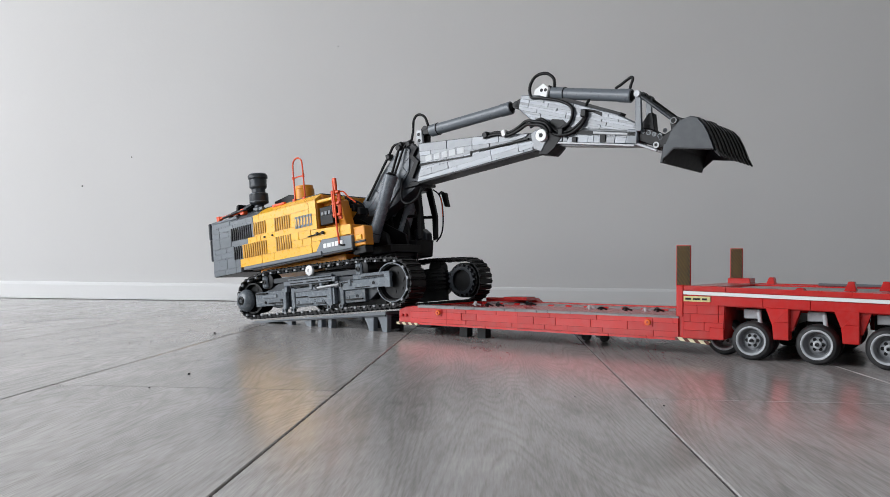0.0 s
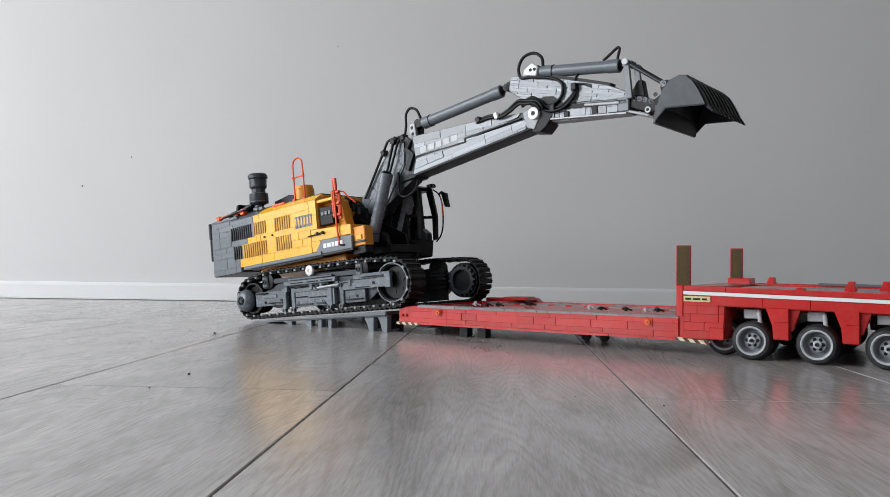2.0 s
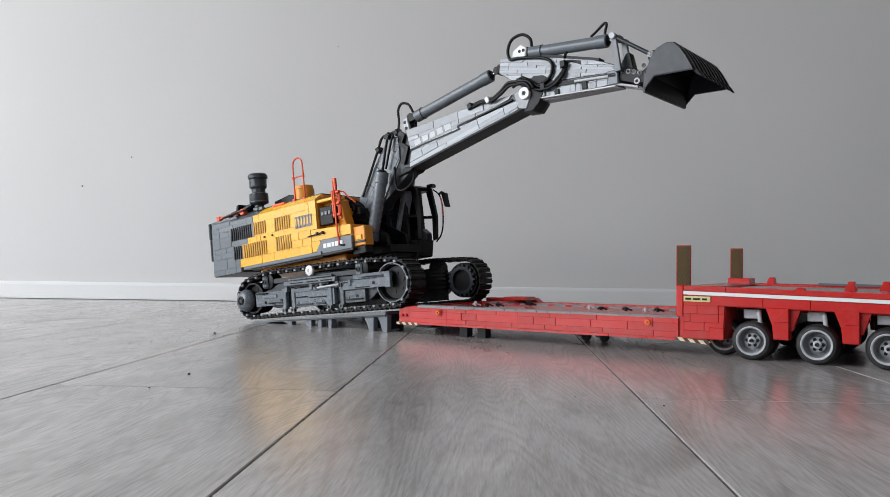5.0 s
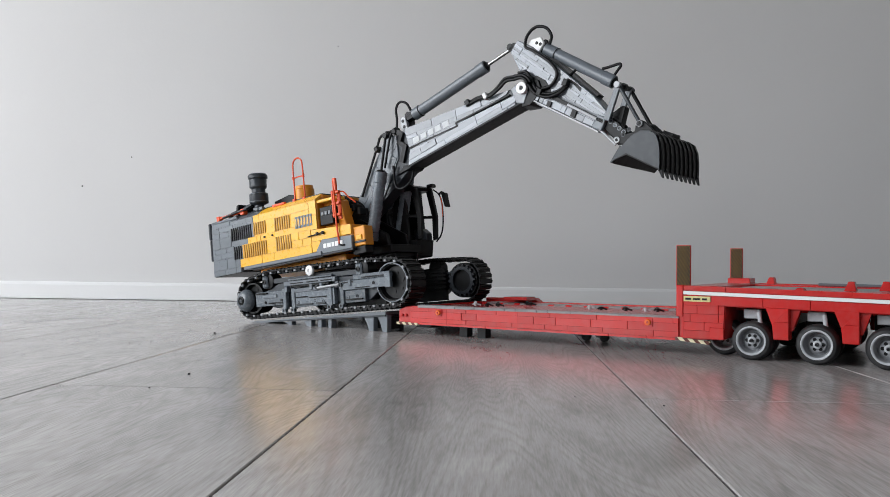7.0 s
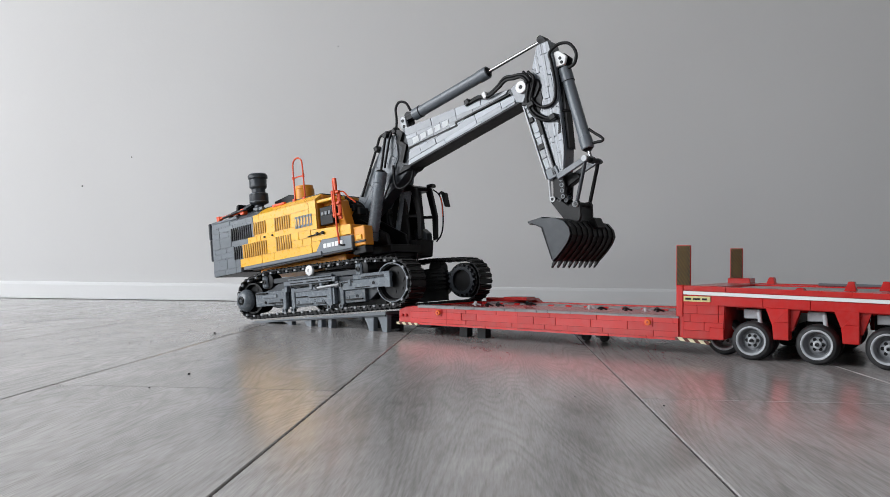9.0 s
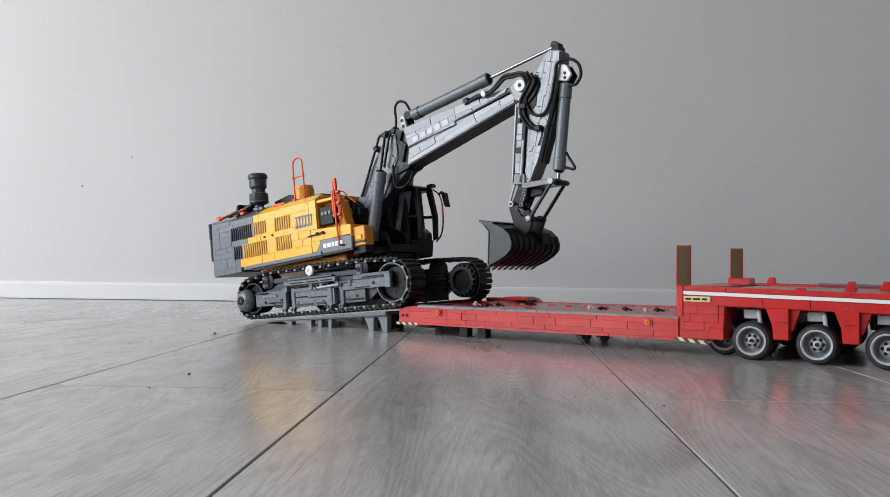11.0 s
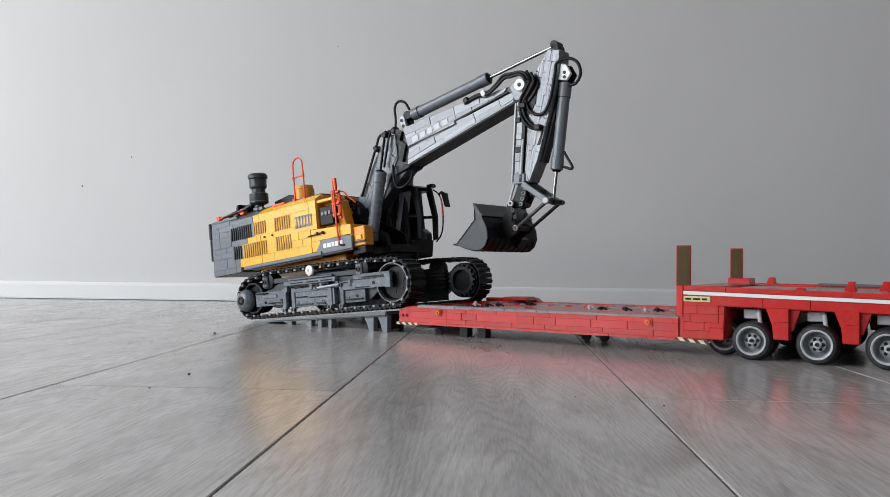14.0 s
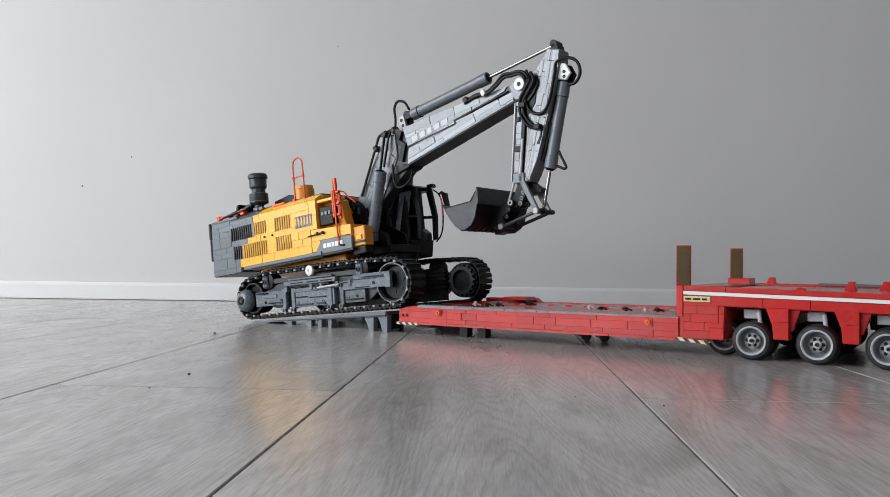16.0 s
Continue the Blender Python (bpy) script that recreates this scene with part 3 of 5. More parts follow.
def build_track(y0, outer):
    """Crawler track: links round idler and sprocket, with its side frame. outer: -1 if the outer side faces -y."""
    w = 0.036
    circles = ((-0.151, 0.0355, 0.0315), (0.1535, 0.0385, 0.0345), (-0.110, 0.0605, 0.0150), (0.092, 0.0625, 0.0140))
    hull, total = hull_path(circles)
    ya = y0 if outer < 0 else y0 + w
    s = outer
    core = [(-0.10, 0.016), (0.105, 0.016), (0.125, 0.030), (0.125, 0.050), (0.06, 0.056), (-0.09, 0.056), (-0.125, 0.044), (-0.125, 0.024)]
    fr = part("track_frame", prism(core, y0 + 0.009, y0 + w - 0.009, 0.001), DARK, digger, "dark grey side frame inside its belt of track links")

    def bx(name, x0, x1, d0, d1, z0, z1, mat=TRACK, bw=0.0006):
        lo, hi = sorted((ya - s * d0, ya - s * d1))
        return part(name, box(x0, x1, lo, hi, z0, z1, bw), mat, fr)
    n = round(total / 0.0094)
    step = total / n
    shoe = bmesh.new()
    add_box(shoe, -0.0041, 0.0041, 0, w, 0.0002, 0.0024)
    add_box(shoe, -0.0014, 0.0014, 0.0005, w - 0.0005, 0.0024, 0.0040)
    for yy in (0.007, w - 0.012):
        add_box(shoe, -0.0034, 0.0034, yy, yy + 0.005, -0.0030, 0.0002)
    me = bpy.data.meshes.new("track_link")
    shoe.to_mesh(me)
    shoe.free()
    me.materials.append(BLACK)
    lug = bmesh.new()
    lo = 0.0012 if s > 0 else w - 0.0012
    add_prism(lug, [(-0.0026, -0.0036), (0.0026, -0.0036), (0.0016, -0.0006), (-0.0016, -0.0006)], min(lo, lo - s * 0.003), max(lo, lo - s * 0.003))
    lug_me = bpy.data.meshes.new("link_lug")
    lug.to_mesh(lug_me)
    lug.free()
    lug_me.materials.append(RIM)
    acc, k, want = 0.0, 0, 0.0
    for j in range(n):
        want = j * step
        while acc + math.dist(hull[k], hull[(k + 1) % len(hull)]) < want:
            acc += math.dist(hull[k], hull[(k + 1) % len(hull)])
            k += 1
        p, q = hull[k], hull[(k + 1) % len(hull)]
        t = (want - acc) / math.dist(p, q)
        a = math.atan2(q[1] - p[1], q[0] - p[0])
        ob = new("track_link", me)
        ob.parent = fr
        # outward is to the belt's right-hand side
        ob.matrix_basis = pose(p[0] + (q[0] - p[0]) * t, y0, p[1] + (q[1] - p[1]) * t, 0, -math.degrees(a), 0) @ pose(0, w, 0, 180, 0, 0)
        if j % 2 == 0:
            lg = new("link_lug", lug_me)
            lg.parent = fr
            lg.matrix_basis = ob.matrix_basis
    # end wheels
    for nm, (x, z, r), mat in (("sprocket", circles[1], BLACK), ("idler", circles[0], BLACK)):
        part(nm, turned([(-w * 0.36, r - 0.006), (w * 0.33, r - 0.0052), (w * 0.36, r - 0.0055), (w * 0.36, r - 0.0085), (w * 0.16, r - 0.011), (w * 0.16, 0.0)], (x, y0 + w / 2, z), (0, s, 0), 32), mat, fr)
        bm = bmesh.new()
        for j in range(6):
            a = 2 * math.pi * j / 6 + 0.3
            add_cyl(bm, (x + 0.014 * math.cos(a), y0 + w / 2 + s * w * 0.15, z + 0.014 * math.sin(a)), (x + 0.014 * math.cos(a), y0 + w / 2 + s * w * 0.18, z + 0.014 * math.sin(a)), 0.003, seg=12)
        part("wheel_holes", bm, BLACK, fr)
    x, z, r = circles[1]
    part("sprocket_ring", turned([(0, r - 0.0066), (0, r - 0.0052), (0.0024, r - 0.0052), (0.0024, r - 0.0066), (0, r - 0.0066)], (x, ya - s * 0.004, z), (0, s, 0), 40, False), MID, fr, "grey ring of the end wheel")
    part("drive_hub", turned([(0, 0.0190), (0.003, 0.0192), (0.009, 0.0165), (0.0135, 0.0105), (0.0140, 0.0078), (0.0125, 0.0072), (0.0125, 0.0)], (-0.1665, ya - s * 0.006, 0.0325), (0, s, 0), 32), TRACK, fr, "grey domed drive hub")
    part("hub_ring", turned([(0, 0.0068), (0.0022, 0.0066), (0.0026, 0.0052), (0.001, 0.0044), (0.001, 0)], (-0.1665, ya + s * 0.0062, 0.0325), (0, s, 0), 20), BLACK, fr)
    part("hub_pin", turned([(0, 0.0036), (0.003, 0.0034), (0.003, 0)], (-0.1665, ya + s * 0.0062, 0.0325), (0, s, 0), 16), DARK, fr)
    for x, z in ((-0.1165, 0.0600), (0.0905, 0.0635)):
        p = part("return_roller", turned([(0, 0.0125), (0.020, 0.0125), (0.021, 0.0105), (0.021, 0.0)], (x + 0.004, ya - s * 0.026, z), (0, s, 0), 24), BLACK, fr)
        part("bracket", box(x - 0.0065, x + 0.0065, *sorted((ya - s * 0.006, ya - s * 0.001)), z - 0.0105, z + 0.0095, 0.0022), TRACK, fr)
        part("pin", turned([(0, 0.0040), (0.0012, 0.0040), (0.0012, 0.0022), (0.0004, 0.0020), (0.0004, 0)], (x, ya - s * 0.001, z), (0, s, 0), 16), BLACK, fr)
    # side frame pieces
    bx("upper_bar", -0.072, 0.042, 0.001, 0.010, 0.0495, 0.0565, MID)
    bx("upper_bar_lip", -0.060, 0.036, 0.0, 0.006, 0.0575, 0.0605, TRACK)
    bx("upper_beam", -0.100, 0.082, 0.006, 0.020, 0.0560, 0.0640, DARK)
    bx("front_yoke", 0.050, 0.150, 0.0005, 0.008, 0.0335, 0.0475, TRACK)
    bx("front_yoke_top", 0.078, 0.150, 0.002, 0.010, 0.0480, 0.0560, TRACK)
    bx("yoke_end", 0.141, 0.152, 0.0, 0.006, 0.0320, 0.0530, TRACK)
    bx("rear_plate", -0.142, -0.070, 0.003, 0.010, 0.020, 0.0440, TRACK)
    bx("rear_plate_top", -0.125, -0.090, 0.0015, 0.008, 0.0325, 0.0385, MID)
    bx("centre_plate", -0.052, 0.038, 0.002, 0.010, 0.0140, 0.0400, TRACK)
    bx("centre_strip", -0.052, 0.030, 0.0005, 0.006, 0.0375, 0.0440, MID)
    bx("front_plate", 0.058, 0.100, 0.003, 0.010, 0.0140, 0.0330, TRACK)
    for x, z1 in ((-0.075, 0.046), (-0.055, 0.045), (0.026, 0.041), (0.051, 0.042)):
        bx("post", x, x + 0.008, 0.0002, 0.008, 0.012, z1, TRACK, 0.0008)
        lo = part("pin_lug", turned([(0, 0.0042), (0.006, 0.0042), (0.006, 0.0022), (0.0048, 0.0020), (0.0048, 0)], (x + 0.001, ya - s * 0.006, 0.0105), (0, s, 0), 16), TRACK, fr)
        part("pin_hole", turned([(0, 0.0021), (0.0004, 0.0021)], (x + 0.001, ya - s * 0.0011, 0.0105), (0, s, 0), 12), BLACK, fr)
    # small fittings along the side frame
    for k, x in enumerate((-0.118, -0.098, -0.080, -0.040, -0.022, -0.004, 0.014, 0.066, 0.084, 0.104, 0.124)):
        zz = (0.0262, 0.0240, 0.0280, 0.0215, 0.0205, 0.0225, 0.0205, 0.0225, 0.0235, 0.0405, 0.0405)[k]
        part("frame_stud", turned([(0, 0.0024), (0.0016, 0.0024), (0.0016, 0.0014), (0.0008, 0.0012), (0.0008, 0)], (x, ya - s * 0.0035, zz), (0, s, 0), 12), (BLACK, TRACK, DARK)[k % 3], fr)
    for x0, x1, z0, z1, m in ((-0.140, -0.112, 0.0400, 0.0425, BLACK), (-0.108, -0.076, 0.0235, 0.0252, BLACK), (-0.044, -0.020, 0.0290, 0.0306, BLACK), (-0.014, 0.022, 0.0270, 0.0284, BLACK),
                              (-0.046, -0.008, 0.0165, 0.0190, DARK), (0.000, 0.020, 0.0165, 0.0190, DARK), (0.062, 0.096, 0.0180, 0.0200, BLACK), (0.058, 0.080, 0.0440, 0.0462, BLACK),
                              (0.084, 0.112, 0.0350, 0.0366, BLACK), (-0.056, -0.028, 0.0520, 0.0534, BLACK), (-0.020, 0.006, 0.0520, 0.0534, BLACK), (0.012, 0.036, 0.0520, 0.0534, BLACK),
                              (-0.052, 0.030, 0.0462, 0.0486, BLACK), (0.096, 0.140, 0.0500, 0.0512, BLACK)):
        bx("frame_groove", x0, x1, -0.0004, 0.006, z0, z1, m, 0.0003)
    for x in (-0.068, -0.012, 0.010, 0.044, 0.070):
        bx("frame_clip", x, x + 0.0058, -0.0012, 0.006, 0.0395, 0.0490, TRACK, 0.0006)
    part("pressure_rod", add_cyl(bmesh.new(), (0.006, ya + s * 0.0008, 0.0415), (0.052, ya + s * 0.0008, 0.0435), 0.0020, seg=12), LIGHT, fr)
    for x in (0.004, 0.046, 0.054):
        part("rod_knuckle", turned([(0, 0.0036), (0.005, 0.0036), (0.005, 0.0018), (0.004, 0.0016), (0.004, 0)], (x, ya - s * 0.003, 0.0425), (0, s, 0), 16), DARK, fr)
    part("yoke_hole", turned([(0, 0.0026), (0.0006, 0.0026)], (0.120, ya - s * 0.0004, 0.0405), (0, s, 0), 16), BLACK, fr)
    part("round_knob", turned([(0, 0.0080), (0.004, 0.0080), (0.0045, 0.0072), (0.0045, 0.003), (0.003, 0.0026), (0.003, 0)], (-0.0094, ya - s * 0.002, 0.0700), (0, s, 0), 24), WHITE, fr, "round white disc")
    x, z, r = circles[1]
    yi = y0 + w if outer < 0 else y0
    part("gear_ring", turned([(0, 0.0175), (0, 0.0228), (0.003, 0.0228), (0.003, 0.0175), (0, 0.0175)], (x, yi + s * 0.003, z), (0, -s, 0), 36, False), DARK, fr)
    bm = bmesh.new()
    for j in range(18):
        a = 2 * math.pi * j / 18
        add_cyl(bm, (x + 0.0245 * math.cos(a), yi + s * 0.003, z + 0.0245 * math.sin(a)), (x + 0.0245 * math.cos(a), yi, z + 0.0245 * math.sin(a)), 0.0022, seg=8)
    part("gear_teeth", bm, DARK, fr)
    # inner ribbed gear housing, seen from between the tracks
    for k in range(5):
        bx("housing_rib", 0.085, 0.125, 0.030, 0.040, 0.028 + 0.0065 * k, 0.0325 + 0.0065 * k, BLACK)
    # added black sheet that stands for the shade inside the far track
    bx("inner_guard", 0.000, 0.120, 0.027, 0.035, 0.008, 0.050, BLACK)
    bx("gear_housing", 0.08, 0.120, 0.026, 0.038, 0.026, 0.062, BLACK)
    return fr


build_track(-0.128, -1)
build_track(0.054, 1)
part("undercarriage", prism([(-0.085, 0.030), (0.085, 0.030), (0.07, 0.062), (0.045, 0.070), (-0.045, 0.070), (-0.07, 0.062)], -0.095, 0.057, 0.002), BLACK, digger, "black centre frame between the tracks")
part("slew_ring", turned([(0, 0.058), (0.010, 0.058), (0.010, 0.050), (0.022, 0.050)], (0, -0.019, 0.066), (0, 0, 1), 48), BLACK, digger)
for x in (0.085, 0.097):
    part("pipe", add_cyl(bmesh.new(), (x, 0.02, 0.060), (x, 0.02, 0.100), 0.0016, seg=10), BLACK, digger, m=UPPER)

# ---------- house ----------
Z0, ZT, YN, YF = 0.0925, 0.1885, -0.098, 0.060


def build_house():
    rear = upper("counterweight", prism([(-0.2885, Z0), (-0.205, Z0), (-0.205, 0.187), (-0.272, 0.1885), (-0.2855, 0.187)], YN + 0.002, YF - 0.002, 0.0015), DARK, "dark grey rear counterweight")
    grey_top = ((-0.2860, 0.0930), (-0.2080, 0.0930), (-0.2080, 0.1875), (-0.2830, 0.1880))
    brick_face(rear, grey_top, YN + 0.002, 0.0025, MID, (0.0096, 0.0192, 0.0096), 31, 0, (3, 4, 5))
    part("corner_strip", box(-0.2905, -0.2850, YN - 0.0020, YN + 0.02, 0.1610, 0.1915, 0.001), DARK, rear)
    part("corner_strip", box(-0.2895, -0.2850, YN - 0.0015, YN + 0.02, 0.1220, 0.1600, 0.001), DARK, rear)
    part("rear_lip", prism([(-0.288, 0.1880), (-0.208, 0.1880), (-0.212, 0.1935), (-0.283, 0.1925)], YN, YF, 0.0012), MID, rear)
    body = upper("house_body", prism([(-0.205, Z0 + 0.004), (-0.008, Z0 + 0.004), (-0.008, 0.1835), (-0.205, 0.1845)], YN + 0.002, YF - 0.002, 0.0015), SHADE_AMBER, "yellow engine house with grey stepped corner")

    def paint(x, z):
        edge = -0.2090 if z < 0.1149 else (-0.2000 if z < 0.1399 else (-0.1840 if z < 0.1499 else -0.1660))
        return YELLOW if x >= edge - 1e-5 else MID
    vents = ((-0.2275, -0.1690, 0.1500, 0.1730), (-0.1660, -0.1330, 0.1520, 0.1730), (-0.1105, -0.0670, 0.1500, 0.1725),
             (-0.2230, -0.1990, 0.1165, 0.1390), (-0.1960, -0.1330, 0.1155, 0.1390), (-0.1100, -0.0690, 0.1160, 0.1400))
    rows = ((0.1010, 0.1150, (0.0140,)), (0.1150, 0.1400, (0.0125,)), (0.1400, 0.1500, (0.0096,)), (0.1500, 0.1735, (0.0120,)), (0.1735, 0.1860, (0.0096,)))
    for k, (za, zb, hh) in enumerate(rows):
        step = (-0.2080, -0.2000, -0.1840, -0.1660, -0.1660)[k]
        for xa, xb, c in ((-0.2085, step, 0), (step, -0.1500, 1), (-0.1500, -0.0250, 2)):
            brick_face(body, ((xa, za), (xb, za), (xb, zb), (xa, zb)), YN + 0.002, 0.0025, paint, hh, 40 + k * 3 + c, 0, (4, 6) if c < 2 else (6, 8, 10))
    brick_face(body, ((-0.0250, 0.1385), (-0.0085, 0.1385), (-0.0085, 0.1860), (-0.0250, 0.1860)), YN + 0.002, 0.0028, YELLOW, (0.024,), 61, 0, (6,))
    # raised ochre and black strips paint the shade in the vent slots
    for xa, xb, za, zb in vents:
        k = 0
        x = xa
        while x < xb - 0.003:
            c = rear if x < -0.2085 else body
            part("vent_slat", box(x, x + 0.0031, YN - 0.0018, YN, za, zb, 0.0004), (SLOT if paint(x + 0.004, (za + zb) / 2) == YELLOW else BLACK), c)
            x += 0.0058
    # slanted shoulder and roof
    part("shoulder", prism([(-0.205, 0.1840), (-0.008, 0.1840), (-0.008, 0.1965), (-0.205, 0.1965)], YN + 0.016, YF - 0.016, 0.001), SHADE_AMBER, body)
    bm = bmesh.new()
    for xa, xb in ((-0.1535, -0.1020), (-0.1015, -0.0580), (-0.0575, -0.0100)):
        v = [bm.verts.new(p) for p in ((xa, YN - 0.0005, 0.1862), (xb, YN - 0.0005, 0.1862), (xb, YN + 0.017, 0.1978), (xa, YN + 0.017, 0.1978),
                                       (xa, YN + 0.003, 0.1835), (xb, YN + 0.003, 0.1835), (xb, YN + 0.018, 0.1945), (xa, YN + 0.018, 0.1945))]
        for f in ((0, 1, 2, 3), (7, 6, 5, 4), (0, 4, 5, 1), (1, 5, 6, 2), (2, 6, 7, 3), (3, 7, 4, 0)):
            bm.faces.new([v[k] for k in f])
    bmesh.ops.recalc_face_normals(bm, faces=bm.faces[:])
    part("sloped_panel", bm, YELLOW, body, "sloped yellow hood edge")
    bm = bmesh.new()
    for xa, xb in ((-0.2380, -0.2120), (-0.2110, -0.1830), (-0.1820, -0.1545)):
        v = [bm.verts.new(p) for p in ((xa, YN - 0.0005, 0.1862), (xb, YN - 0.0005, 0.1862), (xb, YN + 0.017, 0.1978), (xa, YN + 0.017, 0.1978),
                                       (xa, YN + 0.003, 0.1835), (xb, YN + 0.003, 0.1835), (xb, YN + 0.018, 0.1945), (xa, YN + 0.018, 0.1945))]
        for f in ((0, 1, 2, 3), (7, 6, 5, 4), (0, 4, 5, 1), (1, 5, 6, 2), (2, 6, 7, 3), (3, 7, 4, 0)):
            bm.faces.new([v[k] for k in f])
    bmesh.ops.recalc_face_normals(bm, faces=bm.faces[:])
    part("sloped_panel", bm, MID, body, "sloped grey hood edge")
    part("roof", box(-0.205, -0.010, YN + 0.016, YF - 0.016, 0.1965, 0.1990, 0.001), DARK, body)
    # sill along the bottom
    part("sill", box(-0.195, 0.0, YN - 0.005, YN + 0.01, 0.0945, 0.1005, 0.0008), MID, body)
    part("sill_strip", box(-0.175, 0.0, YN - 0.002, YN + 0.01, 0.0915, 0.0945, 0.0005), DARK, body)
    part("belly", box(-0.180, 0.03, YN + 0.02, YF - 0.02, 0.080, 0.0925, 0.001), SHADE_AMBER, body)
    # two small knobs and the side door latch
    for x in (-0.1380, -0.1175):
        part("knob", turned([(0, 0.0016), (0.0025, 0.0016), (0.0025, 0)], (x, YN, 0.1448), (0, -1, 0), 12), BLACK, body)
    # lettering stand-ins: grey bars on the hood side
    x = -0.0600
    for w in (0.0060, 0.0055, 0.0058, 0.0058, 0.0060, 0.0056):
        part("model_mark", prism([(x + 0.0006, 0.1462), (x + w, 0.1462), (x + w + 0.0004, 0.1655), (x + 0.0012, 0.1655)], YN - 0.0013, YN - 0.0004), MID, body)
        part("model_mark_core", prism([(x + 0.0024, 0.1500), (x + w - 0.0016, 0.1500), (x + w - 0.0014, 0.1618), (x + 0.0026, 0.1618)], YN - 0.0016, YN - 0.0006), YELLOW, body)
        x += w + 0.0012
    return body


build_house()


def build_front():
    """Front right corner: tank block, step recess, fender with white marks, orange rails."""
    ta = upper("tank_block", prism([(-0.008, 0.0965), (0.066, 0.0965), (0.066, 0.1345), (-0.008, 0.1375)], YN + 0.002, -0.058, 0.001), SHADE_AMBER, "yellow front corner tank")
    brick_face(ta, ((-0.0245, 0.1190), (0.0660, 0.1190), (0.0660, 0.1345), (-0.0245, 0.1385)), YN + 0.002, 0.0026, YELLOW, (0.0200,), 71, -1.5, (8, 12))
    brick_face(ta, ((-0.0245, 0.1020), (-0.0045, 0.1020), (-0.0045, 0.1190), (-0.0245, 0.1190)), YN + 0.002, 0.0026, YELLOW, (0.0200,), 72, 0, (8,))
    part("fender", prism([(-0.019, 0.0965), (0.067, 0.0965), (0.067, 0.1170), (0.0005, 0.1195)], YN - 0.0022, YN + 0.010, 0.0008), MID, ta, "grey fender with a row of white marks")
    part("fender_lip", box(-0.012, 0.069, YN - 0.0030, YN + 0.008, 0.0930, 0.0968, 0.0006), DARK, ta)
    x = 0.0035
    for w in (0.0082, 0.0092, 0.0066, 0.0082, 0.0090):
        part("white_mark", prism([(x + 0.0004, 0.1048), (x + w - 0.0006, 0.1044), (x + w, 0.1115), (x + 0.0010, 0.1119)], YN - 0.0030, YN - 0.0021), WHITE, ta)
        x += w + 0.0008
    # recess with dark steps behind it
    st = upper("step_recess", prism([(-0.008, 0.137), (0.040, 0.136), (0.030, 0.1810), (-0.008, 0.1835)], YN + 0.018, -0.060, 0.001), SHADE_AMBER)
    part("step_panel", box(-0.0045, 0.0245, YN + 0.004, YN + 0.0175, 0.1430, 0.1720, 0.0008), BLACK, st, "black step recess")
    for k in range(3):
        part("step_tooth", box(0.0000 + 0.008 * k, 0.0055 + 0.008 * k, YN + 0.0025, YN + 0.0045, 0.1585, 0.1645, 0.0004), MID, st)
    part("step_top", box(-0.008, 0.038, YN + 0.002, YN + 0.022, 0.1800, 0.1850, 0.0008), YELLOW, st)
    # front tank with a cut-out; the amber puts its face's shade into the colour
    ft = upper("front_tank", box(0.066, 0.0900, YN + 0.004, -0.074, 0.0985, 0.1290, 0.0012), SHADE_AMBER, "yellow front tank, its shade coloured amber")
    part("front_tank_band", box(0.066, 0.0908, YN + 0.0025, YN + 0.006, 0.1035, 0.1065, 0.0004), DARK, ft)
    part("front_tank_slot", box(0.072, 0.084, YN + 0.0020, YN + 0.0045, 0.1080, 0.1160, 0.0004), YELLOW, ft)
    part("front_foot", box(0.060, 0.088, YN + 0.006, -0.074, 0.086, 0.0985, 0.001), BLACK, ft)
    # latch handle
    lt = part("latch", tube([(-0.030, YN - 0.002, 0.1285), (-0.012, YN - 0.003, 0.1290), (0.004, YN - 0.003, 0.1305)], 0.0011, 3, 6), BLACK, ta)
    for x in (-0.010, 0.003):
        part("latch_grip", box(x, x + 0.0045, YN - 0.0045, YN - 0.001, 0.1275, 0.1325, 0.0006), BLACK, ta)
    # upright orange rail
    r = upper("grab_rail", tube([(0.041, YN - 0.003, 0.1060), (0.0395, YN - 0.004, 0.1350), (0.0385, YN - 0.003, 0.1700), (0.0385, YN - 0.003, 0.2080)], 0.0015, 6, 8), ORANGE, "upright orange grab rail")
    part("rail_post", box(0.0310, 0.0350, YN - 0.003, YN + 0.001, 0.1500, 0.1935, 0.001), ORANGE, r)
    part("rail_post", box(0.0385, 0.0455, YN + 0.002, YN + 0.006, 0.1460, 0.1890, 0.001), ORANGE, r)
    for z in (0.1520, 0.1700, 0.1880):
        part("rail_rung", box(0.0300, 0.0470, YN - 0.0022, YN + 0.004, z, z + 0.0038, 0.0006), ORANGE, r)
    part("rail_cap", box(0.0365, 0.0435, YN - 0.0035, YN + 0.0015, 0.1920, 0.2125, 0.001), ORANGE, r)
    part("rail_bow", tube([(0.0440, YN + 0.004, 0.1900), (0.0510, YN + 0.006, 0.1890), (0.0570, YN + 0.01, 0.1800), (0.0640, YN + 0.012, 0.1740), (0.0680, YN + 0.014, 0.1690)], 0.0012, 5, 7), ORANGE, r)
    part("rail_foot", tube([(0.041, YN - 0.003, 0.1060), (0.046, YN - 0.004, 0.1040), (0.052, YN - 0.003, 0.1035)], 0.0016, 4, 7), BLACK, r)


build_front()


